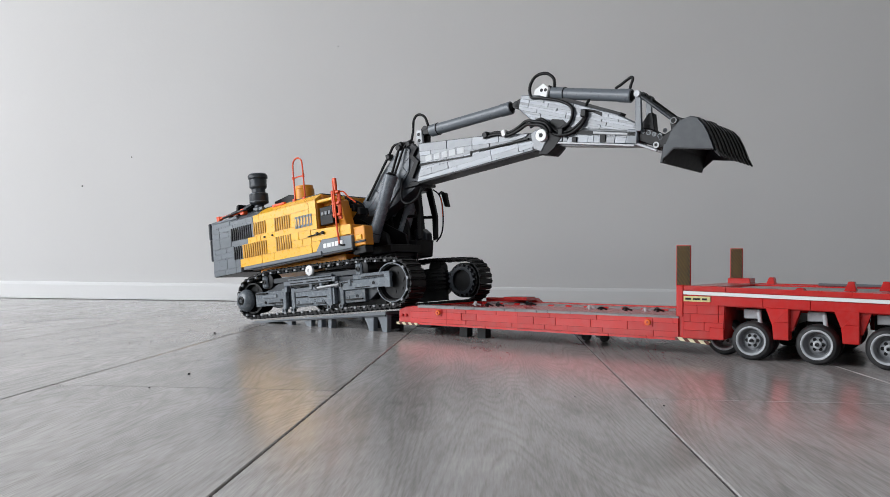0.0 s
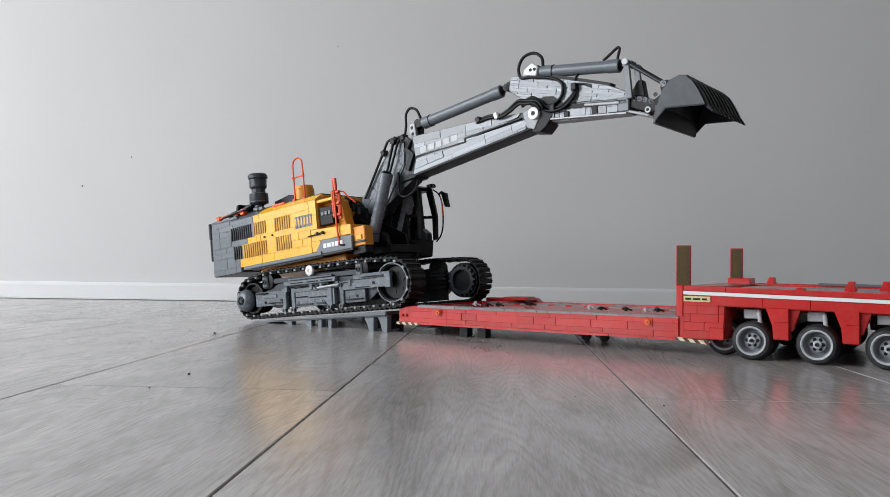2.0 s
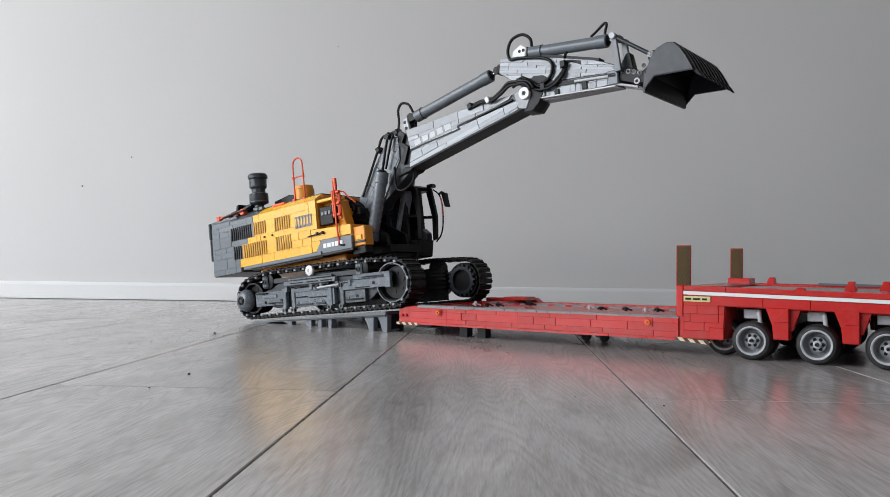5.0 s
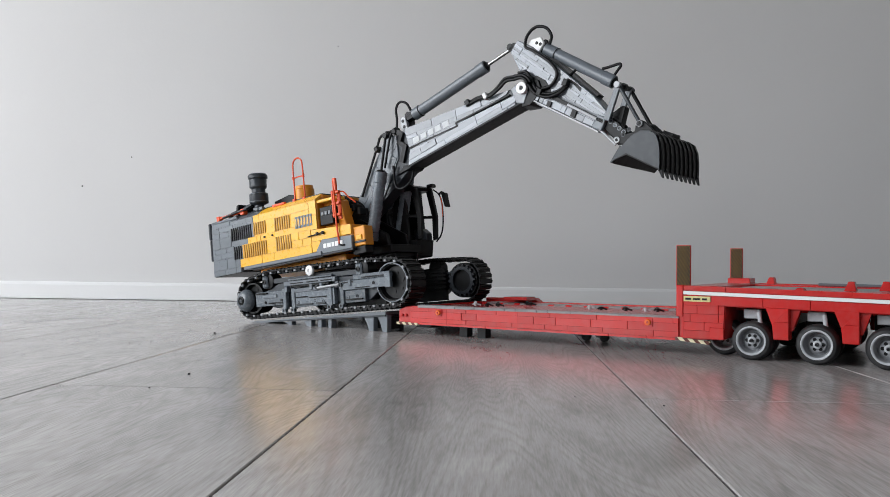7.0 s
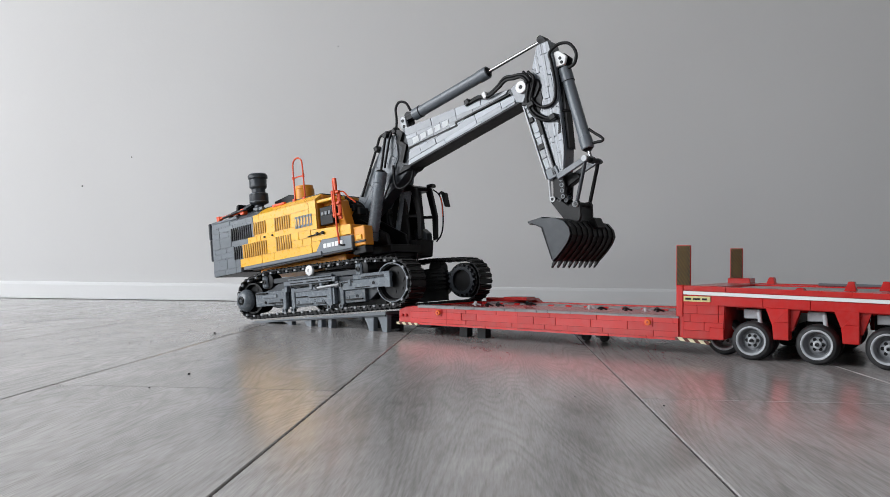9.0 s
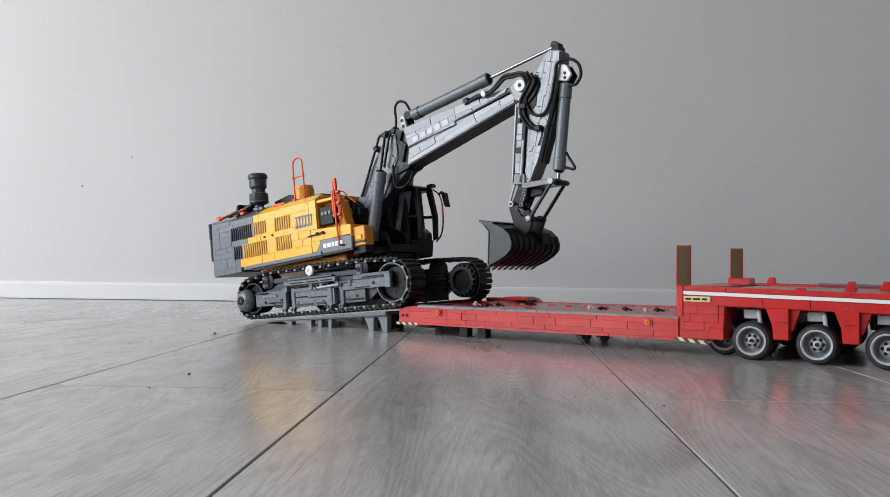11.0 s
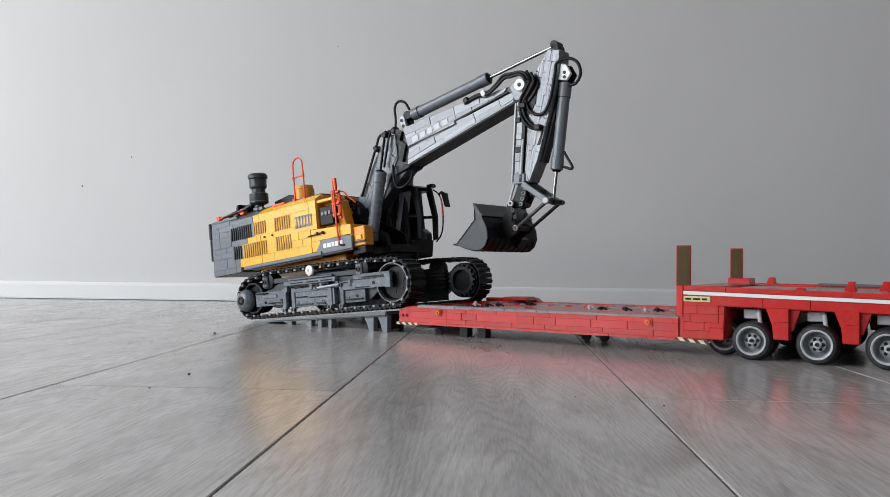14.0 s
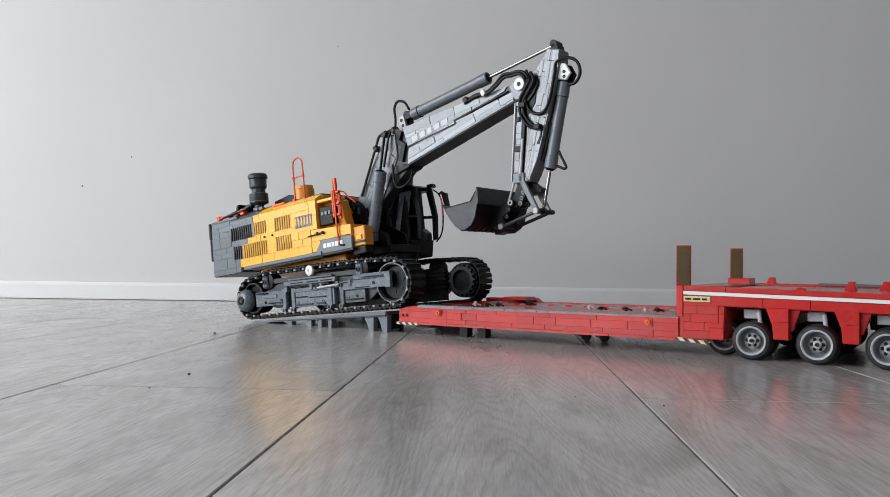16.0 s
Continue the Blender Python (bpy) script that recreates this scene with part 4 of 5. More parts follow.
def build_roof_things():
    stack = [(0, 0.0088), (0.004, 0.0088), (0.005, 0.0104), (0.011, 0.0104), (0.012, 0.0084), (0.0165, 0.0084), (0.0185, 0.0130), (0.0205, 0.0160), (0.0225, 0.0166), (0.0355, 0.0166), (0.0375, 0.0152), (0.0400, 0.0122),
             (0.0465, 0.0120), (0.0490, 0.0142), (0.0505, 0.0152), (0.0640, 0.0152), (0.0650, 0.0146), (0.0660, 0.0150), (0.0670, 0.0172), (0.0725, 0.0172), (0.0745, 0.0155), (0.0745, 0)]
    ex = upper("exhaust", turned([(d * 0.94, r) for d, r in stack], (-0.1680, -0.080, 0.1910), (0.03, 0, 1), 32), DARK, "stepped dark grey exhaust stack")
    for d, r in ((0.0215, 0.0172), (0.0365, 0.0165)):
        part("exhaust_band", turned([(0, r - 0.001), (0.0002, r), (0.0014, r), (0.0016, r - 0.001)], (-0.1680 + 0.03 * d, -0.080, 0.1910 + 0.94 * d), (0.03, 0, 1), 32), MID, ex)
    part("exhaust_cap", turned([(0, 0.0162), (0.0012, 0.0150), (0.0016, 0.004), (0.0030, 0.0035), (0.0030, 0)], (-0.1659, -0.080, 0.2608), (0.03, 0, 1), 24), MID, ex, "pale cap of the stack")
    part("exhaust_clamp", turned([(0, 0.0116), (0.0030, 0.0116)], (-0.1678, -0.080, 0.1975), (0.03, 0, 1), 24), TRACK, ex)
    part("clamp_lug", box(-0.1590, -0.1490, -0.0900, -0.0840, 0.1955, 0.2010, 0.0008), TRACK, ex)
    tk = upper("filler_tank", turned([(0, 0.0168), (0.020, 0.0168), (0.0215, 0.0155), (0.0265, 0.0150), (0.0270, 0.012), (0.0270, 0)], (-0.0765, -0.055, 0.1985), (0, 0, 1), 28), SHADE_AMBER, "round amber filler tank")
    upper("hood_box", prism([(-0.150, 0.1988), (-0.086, 0.1988), (-0.088, 0.2110), (-0.112, 0.2165), (-0.150, 0.2110)], -0.060, 0.03, 0.001), BLACK, "black hood box")
    g = upper("grille", prism([(-0.258, 0.1930), (-0.185, 0.1985), (-0.185, 0.2040), (-0.250, 0.1985)], -0.070, 0.03, 0.0006), BLACK, "slatted black engine grille")
    for k in range(5):
        y, dz = -0.096 + 0.006 * k, 0.0036 * k
        part("grille_slat", prism([(-0.256 + 0.006 * k, 0.1965 + dz), (-0.186, 0.2015 + dz), (-0.184, 0.2036 + dz), (-0.254 + 0.006 * k, 0.1985 + dz)], y, y + 0.0085, 0.0004), DARK, g)
    part("grille_post", prism([(-0.222, 0.1965), (-0.216, 0.1965), (-0.212, 0.2150), (-0.218, 0.2140)], -0.090, -0.050, 0.0005), BLACK, g)
    r = upper("orange_bar", prism([(-0.2730, 0.1965), (-0.1980, 0.1985), (-0.1975, 0.2025), (-0.2720, 0.2005)], -0.092, -0.087, 0.0008), ORANGE, "flat orange deck rail")
    part("bar_end", box(-0.2745, -0.2660, -0.093, -0.083, 0.1920, 0.2025, 0.0008), ORANGE, r)
    part("bar_end", box(-0.2060, -0.1965, -0.093, -0.083, 0.1945, 0.2050, 0.0008), ORANGE, r)
    part("bar_post", box(-0.2420, -0.2340, -0.091, -0.085, 0.1890, 0.2000, 0.0008), BLACK, r)
    upper("orange_strip", box(-0.128, -0.096, -0.086, -0.079, 0.1955, 0.1995, 0.0006), ORANGE, "short orange strip on the hood")
    h = upper("hoop_rail", tube([(-0.0745, -0.08, 0.1960), (-0.0740, -0.08, 0.2250), (-0.0735, -0.08, 0.2570), (-0.0700, -0.08, 0.2655), (-0.0620, -0.08, 0.2690), (-0.0540, -0.08, 0.2655), (-0.0505, -0.08, 0.2570), (-0.0500, -0.08, 0.2250), (-0.0500, -0.08, 0.1960)], 0.0014, 6, 8), ORANGE, "tall orange hoop rail")
    part("rail_rung", tube([(-0.0740, -0.08, 0.2360), (-0.062, -0.08, 0.2368), (-0.0500, -0.08, 0.2360)], 0.0012, 3, 7), ORANGE, h)
    for x in (-0.0745, -0.05):
        part("rail_foot", box(x - 0.003, x + 0.003, -0.084, -0.076, 0.1935, 0.2005, 0.0006), ORANGE, h)
    for x, z in ((-0.0745, 0.236), (-0.05, 0.236)):
        part("rail_joint", turned([(0, 0.0022), (0.005, 0.0022)], (x, -0.08, z - 0.0025), (0, 0, 1), 10), ORANGE, h)


build_roof_things()


def build_cab():
    """Black cab on the far side, its glass open to the light behind."""
    y0, y1 = 0.018, 0.064
    cb = upper("cab", prism([(-0.015, 0.084), (0.076, 0.084), (0.082, 0.112), (-0.015, 0.112)], y0, y1, 0.0012), BLACK, "black operator's cab with open window frames")
    roof = [(-0.010, 0.196), (0.084, 0.194), (0.089, 0.198), (0.080, 0.2035), (-0.010, 0.2045)]
    part("cab_roof", prism(roof, y0 - 0.002, y1 + 0.002, 0.001), BLACK, cb)
    for y in (y0, y1 - 0.006):
        part("front_post", prism([(0.0840, 0.110), (0.0920, 0.112), (0.0965, 0.150), (0.0900, 0.196), (0.0790, 0.196), (0.0870, 0.150)], y, y + 0.006, 0.0006), BLACK, cb)
        part("middle_post", box(0.034, 0.0655, y, y + 0.006, 0.110, 0.197, 0.0006), BLACK, cb)
        part("cross_rail", prism([(0.052, 0.1520), (0.090, 0.1470), (0.090, 0.1520), (0.052, 0.1570)], y, y + 0.006, 0.0005), BLACK, cb)
        part("rear_panel", box(-0.015, 0.022, y, y + 0.004, 0.110, 0.198, 0.0006), BLACK, cb)
    part("seat", prism([(0.010, 0.112), (0.050, 0.112), (0.050, 0.124), (0.026, 0.128), (0.020, 0.166), (0.010, 0.166)], 0.026, 0.056, 0.002), BLACK, cb)
    part("control_box", prism([(0.056, 0.110), (0.082, 0.110), (0.082, 0.123), (0.072, 0.132), (0.056, 0.132)], y1 - 0.020, y1 - 0.004, 0.001), DARK, cb)
    part("roof_lamp", box(0.086, 0.098, y1 - 0.012, y1, 0.1990, 0.2050, 0.001), BLACK, cb)
    yr = y1 + 0.001
    part("mirror_rail", tube([(0.090, yr, 0.197), (0.101, yr, 0.187), (0.1060, yr, 0.170), (0.1045, yr, 0.140), (0.098, yr, 0.119), (0.086, yr, 0.108)], 0.0013, 6, 8), BLACK, cb, "dark bowed mirror rail")
    part("rail_tint", tube([(0.1040, yr - 0.0006, 0.181), (0.1063, yr - 0.0006, 0.170), (0.1053, yr - 0.0006, 0.148)], 0.0010, 5, 7), ORANGE, cb)
    mr = part("mirror", prism([(0.1080, 0.1890), (0.1175, 0.1865), (0.1205, 0.1615), (0.1130, 0.1635)], yr - 0.004, yr + 0.004, 0.001), BLACK, cb)
    part("mirror_arm", tube([(0.102, yr, 0.186), (0.106, yr, 0.1895), (0.111, yr, 0.188)], 0.0018, 4, 7), BLACK, mr)
    part("cab_base", box(-0.02, 0.074, -0.03, y1 - 0.004, 0.084, 0.0925, 0.001), BLACK, cb)
    cb.matrix_basis = UPPER @ pose(0.0195, 0, -0.004)
    # machinery behind the boom foot, its shade put into the black colour
    eng = upper("boom_mount", prism([(-0.03, 0.0925), (0.09, 0.0925), (0.085, 0.118), (0.03, 0.150), (-0.03, 0.160)], -0.038, -0.030, 0.001), BLACK, "boom mounting plates, blackened for the shade there")
    part("mount_plate", prism([(-0.03, 0.0925), (0.09, 0.0925), (0.085, 0.118), (0.03, 0.150), (-0.03, 0.160)], 0.010, 0.016, 0.001), BLACK, eng)
    part("mount_floor", box(-0.01, 0.10, -0.045, 0.03, 0.0860, 0.0990, 0.001), BLACK, eng)
    for k, (x, z) in enumerate(((0.02, 0.176), (0.032, 0.168), (0.044, 0.160))):
        part("hose_clamp", box(x, x + 0.007, -0.058, -0.036, z - 0.006, z + 0.006, 0.0012), BLACK, eng)
    part("hose", tube([(-0.010, -0.060, 0.186), (0.010, -0.062, 0.190), (0.028, -0.055, 0.183), (0.045, -0.045, 0.172), (0.052, -0.042, 0.150)], 0.0018, 6, 8), HOSE, eng)
    part("hose", tube([(-0.008, -0.050, 0.180), (0.012, -0.052, 0.183), (0.030, -0.048, 0.176), (0.040, -0.044, 0.160)], 0.0018, 6, 8), HOSE, eng)


build_cab()

# ---------- boom, arm, bucket ----------
PIVOT = (-0.0067, 0.1326)
ELBOW = 0.3978
BOOM_0 = 11.45


def on_boom(x, z):
    """From upper-carriage axes at the start to the boom's own."""
    a = radians(-BOOM_0)
    x, z = x - PIVOT[0], z - PIVOT[1]
    return (x * math.cos(a) - z * math.sin(a), x * math.sin(a) + z * math.cos(a))


def boom_pts(*p):
    return [on_boom(*q) for q in p]


BY, BF = 0.026, 0.008


def build_boom():
    foot = boom_pts((-0.015, 0.1220), (0.026, 0.1350), (0.142, 0.1830), (0.156, 0.2120), (0.142, 0.2490), (0.120, 0.2560), (0.020, 0.1760), (-0.012, 0.1480))
    bo = part("boom", prism(foot, -BY + 0.004, BF - 0.004, 0.001), DARK, digger, "silver-grey brick-built main boom")
    main = boom_pts((0.1400, 0.1900), (0.1580, 0.1905), (0.372, 0.1945), (0.388, 0.203), (0.380, 0.2170), (0.292, 0.2340), (0.1585, 0.2515), (0.1500, 0.2300))
    # beam darkened too, as its lower face lies in shade
    part("boom_beam", prism(main, -BY + 0.002, BF - 0.002, 0.001), DARK, bo)
    # courses of bricks on the side that shows and on the other
    legs = boom_pts((0.0300, 0.1560), (0.0700, 0.1500), (0.1330, 0.2120), (0.1400, 0.2470), (0.1180, 0.2530), (0.0300, 0.1820))
    up_main = boom_pts((0.1600, 0.2180), (0.2600, 0.2120), (0.3550, 0.2160), (0.3600, 0.2200), (0.2920, 0.2330), (0.1600, 0.2500))
    low_main = boom_pts((0.1500, 0.1910), (0.3640, 0.1950), (0.3700, 0.2080), (0.1620, 0.2170))
    for sgn, d in ((-1, 0.0024), (1, -0.0024)):
        y = -BY + 0.002 if sgn < 0 else BF - 0.002
        brick_face(bo, legs, y - sgn * 0.002, d, MID, (0.0096, 0.0128), 81, 28, (2, 3, 4))
        brick_face(bo, up_main, y, d, SILVER, (0.0032, 0.0096, 0.0064, 0.0160), 82, -18.5, (4, 6, 8), gap=0.0002)
        brick_face(bo, low_main, y, d * 1.2, SILVER, (0.0032, 0.0064, 0.0096, 0.0032), 83, -9.5, (4, 6, 8, 10), gap=0.0002)
    # zigzag dark joint at the knee
    zig = [(0.1410, 0.2520), (0.1490, 0.2430), (0.1400, 0.2330), (0.1500, 0.2220), (0.1360, 0.2030), (0.1430, 0.1980), (0.1590, 0.2220), (0.1490, 0.2335), (0.1580, 0.2440), (0.1500, 0.2530)]
    part("knee_joint", prism(boom_pts(*zig), -BY - 0.0032, -BY + 0.004), BLACK, bo)
    seam = [(0.1600, 0.2150), (0.2600, 0.2085), (0.2600, 0.2140), (0.3600, 0.2115), (0.3600, 0.2135), (0.2575, 0.2162), (0.2575, 0.2107), (0.1600, 0.2172)]
    part("seam", prism(boom_pts(*seam), -BY - 0.0020, -BY + 0.003), BLACK, bo)
    part("knee_rim", prism(boom_pts((0.122, 0.1850), (0.150, 0.1850), (0.158, 0.1890), (0.140, 0.1950)), -BY, BF, 0.001), BLACK, bo)
    # black strip paints the shade on the boom's lower face
    part("boom_underside", prism(boom_pts((0.1500, 0.1875), (0.372, 0.1920), (0.375, 0.1955), (0.1500, 0.1915)), -BY, BF, 0.0006), BLACK, bo)
    # white maker's marks as plain shapes
    bx, bz = 0.1705, 0.2245
    for w in (0.0150, 0.0140, 0.0125, 0.0140, 0.0150):
        z = bz - 0.0062 - 0.030 * (bx - 0.1715)
        part("white_mark", prism(boom_pts((bx + 0.0005, z + 0.0005), (bx + w - 0.0015, z + 0.0003), (bx + w - 0.0005, z + 0.0098), (bx + 0.0015, z + 0.0100)), -BY - 0.0010, -BY + 0.001, 0.0003), LIGHT, bo)
        bx += w + 0.0016
    # elbow nose with its round pin
    part("nose", prism(boom_pts((0.3640, 0.2190), (0.3660, 0.1960), (0.3780, 0.1895), (0.3890, 0.2030), (0.3930, 0.2120), (0.3860, 0.2215), (0.3740, 0.2220)), -BY - 0.001, -BY + 0.010, 0.0010), SILVER, bo, "pale pin plate at the elbow")
    part("nose", prism(boom_pts((0.3560, 0.2180), (0.3660, 0.1900), (0.3860, 0.1840), (0.3990, 0.1930), (0.3960, 0.2160), (0.3830, 0.2235), (0.3700, 0.2220)), BF - 0.010, BF + 0.001, 0.0010), DARK, bo)
    part("nose_shade", prism(boom_pts((0.3720, 0.1870), (0.3860, 0.1835), (0.3990, 0.1900), (0.4100, 0.2010), (0.4100, 0.2120), (0.3980, 0.2200), (0.3800, 0.2050)), -BY + 0.0005, BF - 0.0095, 0.0010), BLACK, bo)
    ex, ez = ELBOW, 0.0
    part("elbow_pin", turned([(0, 0.0088), (0.004, 0.0088), (0.0046, 0.0082), (0.0046, 0.0034), (0.0034, 0.0030), (0.0034, 0)], (ex, -BY - 0.001, ez), (0, -1, 0), 28), WHITE, bo, "round white elbow pin cap")
    part("pin_hole", turned([(0, 0.0029), (0.0006, 0.0029)], (ex, -BY - 0.0040, ez), (0, -1, 0), 14), BLACK, bo)
    # bracket for the arm cylinder
    bk = part("cylinder_bracket", prism(boom_pts((0.1500, 0.2490), (0.1600, 0.2490), (0.1610, 0.2740), (0.1520, 0.2760), (0.1480, 0.2660)), -0.016, -0.010, 0.0008), LIGHT, bo)
    part("bracket_plate", prism(boom_pts((0.1500, 0.2480), (0.1640, 0.2480), (0.1700, 0.2800), (0.1560, 0.2800)), -0.006, 0.000, 0.0008), BLACK, bo)
    for z in (0.2580, 0.2680):
        x, zz = on_boom(0.1545, z)
        part("bracket_hole", turned([(0, 0.0028), (0.0006, 0.0028)], (x, -0.016, zz), (0, -1, 0), 12), BLACK, bk)
    part("bracket_knuckle", turned([(0, 0.0075), (0.012, 0.0075)], (*on_boom(0.1640, 0.2730)[:1], -0.012, on_boom(0.1640, 0.2730)[1]), (0, 1, 0), 18), BLACK, bo)
    # hoses along the boom
    def hose(pts, r=0.0019):
        part("hose", tube([(*on_boom(x, z)[:1], y, on_boom(x, z)[1]) for x, y, z in pts], r, 8, 9), HOSE, bo)
    hose([(0.0420, -0.028, 0.1800), (0.0700, -0.028, 0.2120), (0.1000, -0.028, 0.2460), (0.1120, -0.028, 0.2580), (0.1320, -0.026, 0.2580), (0.1480, -0.022, 0.2560)], 0.0021)
    hose([(0.1400, -0.020, 0.2560), (0.1450, -0.018, 0.2740), (0.1490, -0.018, 0.2920), (0.1590, -0.018, 0.2990), (0.1700, -0.016, 0.2930), (0.1740, -0.014, 0.2780)], 0.0021)
    hose([(0.1050, -0.030, 0.2050), (0.1200, -0.030, 0.2300), (0.1320, -0.028, 0.2510), (0.1440, -0.024, 0.2600)], 0.0019)
    hose([(0.2800, -0.022, 0.2350), (0.3060, -0.025, 0.2345), (0.3270, -0.027, 0.2285), (0.3450, -0.029, 0.2310), (0.3620, -0.030, 0.2370), (0.3770, -0.031, 0.2325), (0.3877, -0.033, 0.2288), (0.3945, -0.034, 0.2249), (0.3994, -0.034, 0.2181), (0.4005, -0.033, 0.2110)], 0.0023)
    hose([(0.2850, -0.027, 0.2310), (0.3100, -0.029, 0.2300), (0.3300, -0.031, 0.2240), (0.3480, -0.032, 0.2265), (0.3640, -0.032, 0.2315), (0.3770, -0.033, 0.2275), (0.3867, -0.035, 0.2247), (0.3919, -0.036, 0.2218), (0.3957, -0.036, 0.2166), (0.3965, -0.035, 0.2105)], 0.0023)
    for k, (x, z) in enumerate(((0.1250, 0.2560), (0.1420, 0.2540), (0.0970, 0.2420), (0.2890, 0.2340))):
        a, b = on_boom(x, z)
        part("hose_clamp", box(a - 0.004, a + 0.004, -0.031, -0.018, b - 0.0045, b + 0.0045, 0.001), BLACK, bo)
    a, b = on_boom(0.3225, 0.2285)
    part("hose_collar", box(a - 0.0035, a + 0.0035, -0.033, -0.023, b - 0.005, b + 0.005, 0.001), WHITE, bo)
    # loose hose looping below the knee
    hose([(0.1220, -0.028, 0.2020), (0.1180, -0.030, 0.1780), (0.1200, -0.030, 0.1640), (0.1320, -0.028, 0.1600), (0.1450, -0.022, 0.1680), (0.1500, -0.016, 0.1840)], 0.0021)
    return bo


boom = build_boom()
AY, AF = 0.0215, 0.0065


def build_arm():
    """Arm in its own axes: elbow pin at the origin, x towards the link pin."""
    out = [(-0.047, 0.041), (-0.0085, 0.012), (0.0, -0.008), (0.040, -0.0100), (0.100, -0.0140), (0.1400, -0.0150), (0.1400, 0.0110), (0.110, 0.0250), (0.050, 0.0420), (-0.014, 0.0590), (-0.0430, 0.0610)]
    ar = part("arm", prism(out, -AY + 0.002, AF - 0.002, 0.0008), MID, digger, "silver-grey brick-built arm")
    upper_face = [(-0.0455, 0.0415), (-0.0080, 0.0140), (0.1385, 0.0020), (0.1385, 0.0105), (0.110, 0.0240), (0.050, 0.0410), (-0.014, 0.0580), (-0.0420, 0.0600)]
    lower_face = [(0.030, -0.0092), (0.098, -0.0132), (0.1390, -0.0142), (0.1390, -0.0035), (0.030, 0.0040)]
    for sgn, d in ((-1, 0.0024), (1, -0.0024)):
        brick_face(ar, upper_face, -AY + 0.002 if sgn < 0 else AF - 0.002, d, SILVER, (0.0032, 0.0032, 0.0048), 91, -12, (3, 4, 6, 8), gap=0.0002)
        brick_face(ar, lower_face, -AY + 0.002 if sgn < 0 else AF - 0.002, d * 1.3, SILVER, (0.0110,), 92, -5, (1, 2, 1, 4))
    # raised black slabs stand for the shade in channel, hose recess and gap
    part("dark_channel", prism([(0.030, 0.0020), (0.139, -0.0050), (0.139, 0.0000), (0.030, 0.0075)], -AY - 0.0030, -AY + 0.004), BLACK, ar)
    part("hose_recess", prism([(-0.001, 0.0110), (0.012, 0.0235), (0.028, 0.0215), (0.046, 0.0090), (0.034, 0.0030), (0.018, 0.0045)], -AY - 0.0012, -AY + 0.004), BLACK, ar, "black patch for the shaded recess behind the hoses")
    part("tip_gap", prism([(0.0655, 0.0335), (0.0880, 0.0235), (0.0880, 0.0290), (0.0680, 0.0345)], -AY - 0.0006, AF), BLACK, ar)
    part("strip_notch", box(0.0455, 0.0525, -AY - 0.0032, -AY + 0.004, -0.0105, -0.0030, 0.0004), BLACK, ar)
    part("strip_notch", box(0.0880, 0.0960, -AY - 0.0034, -AY + 0.004, -0.0120, 0.0000, 0.0004), BLACK, ar)
    part("strip_block", box(0.0220, 0.0300, -AY - 0.0030, -AY + 0.004, -0.0090, 0.0060, 0.0005), SILVER, ar)
    part("strip_lip", prism([(0.022, -0.0115), (0.138, -0.0185), (0.138, -0.0162), (0.022, -0.0092)], -AY - 0.0034, -AY + 0.004, 0.0003), LIGHT, ar)
    part("arm_underside", prism([(0.0, -0.0125), (0.040, -0.0145), (0.140, -0.0180), (0.140, -0.0148), (0.040, -0.0100), (0.0, -0.0085)], -AY + 0.003, AF - 0.003), MID, ar)
    part("arm_back", prism([(-0.014, 0.0588), (0.050, 0.0418), (0.110, 0.0248), (0.112, 0.0285), (0.052, 0.0465), (-0.012, 0.0640)], -AY + 0.008, AF - 0.004), BLACK, ar)
    part("front_block", box(0.1265, 0.1415, -AY - 0.003, AF + 0.003, -0.0150, 0.0040, 0.001), MID, ar)
    # tip beams with pin holes
    for y in (-0.0190, 0.0000):
        b = part("tip_beam", prism([(0.134, 0.0070), (0.158, 0.0040), (0.174, -0.0040), (0.1765, -0.0180), (0.170, -0.0245), (0.160, -0.0180), (0.134, -0.0080)], y, y + 0.006, 0.0012), BLACK, ar)
        part("tip_rod", add_cyl(bmesh.new(), (0.132, y - 0.0015, -0.0125), (0.168, y - 0.0015, -0.0245), 0.0019, seg=10), LIGHT, ar)
        for k in range(4):
            x, z = 0.1470 + 0.0078 * k, 0.0012 - 0.0022 * k
            part("beam_hole", turned([(0, 0.0032), (0.0007, 0.0032), (0.0007, 0.0021), (-0.0002, 0.0020), (-0.0002, 0)], (x, y, z), (0, -1, 0), 14), TRACK, ar)
    part("tip_pin", add_cyl(bmesh.new(), (0.1692, -0.0265, -0.0181), (0.1692, 0.0125, -0.0181), 0.0034, seg=16), BLACK, ar)
    part("tip_pin_end", turned([(0, 0.0042), (0.003, 0.0042), (0.003, 0.0022), (0.001, 0.002), (0.001, 0)], (0.1692, -0.0245, -0.0181), (0, -1, 0), 16), LIGHT, ar)
    part("tip_brace", prism([(0.128, 0.0040), (0.140, 0.0110), (0.150, 0.0260), (0.156, 0.0260), (0.160, 0.0020), (0.166, -0.0120), (0.150, -0.0100)], -0.0125, 0.0005, 0.001), BLACK, ar)
    # rod lug at the top, base of the bucket cylinder
    part("rod_lug", turned([(0, 0.0055), (0.018, 0.0055)], (-0.0535, -0.017, 0.0480), (0, 1, 0), 16), BLACK, ar)
    part("rod_lug_plate", prism([(-0.0555, 0.0440), (-0.0450, 0.0430), (-0.0430, 0.0570), (-0.0520, 0.0550)], -0.017, 0.002, 0.001), BLACK, ar)
    cb = part("cylinder_bracket", prism([(-0.024, 0.0600), (-0.002, 0.0540), (0.0010, 0.0690), (-0.0080, 0.0760), (-0.0220, 0.0680)], -0.018, -0.013, 0.001), WHITE, ar, "white cylinder bracket")
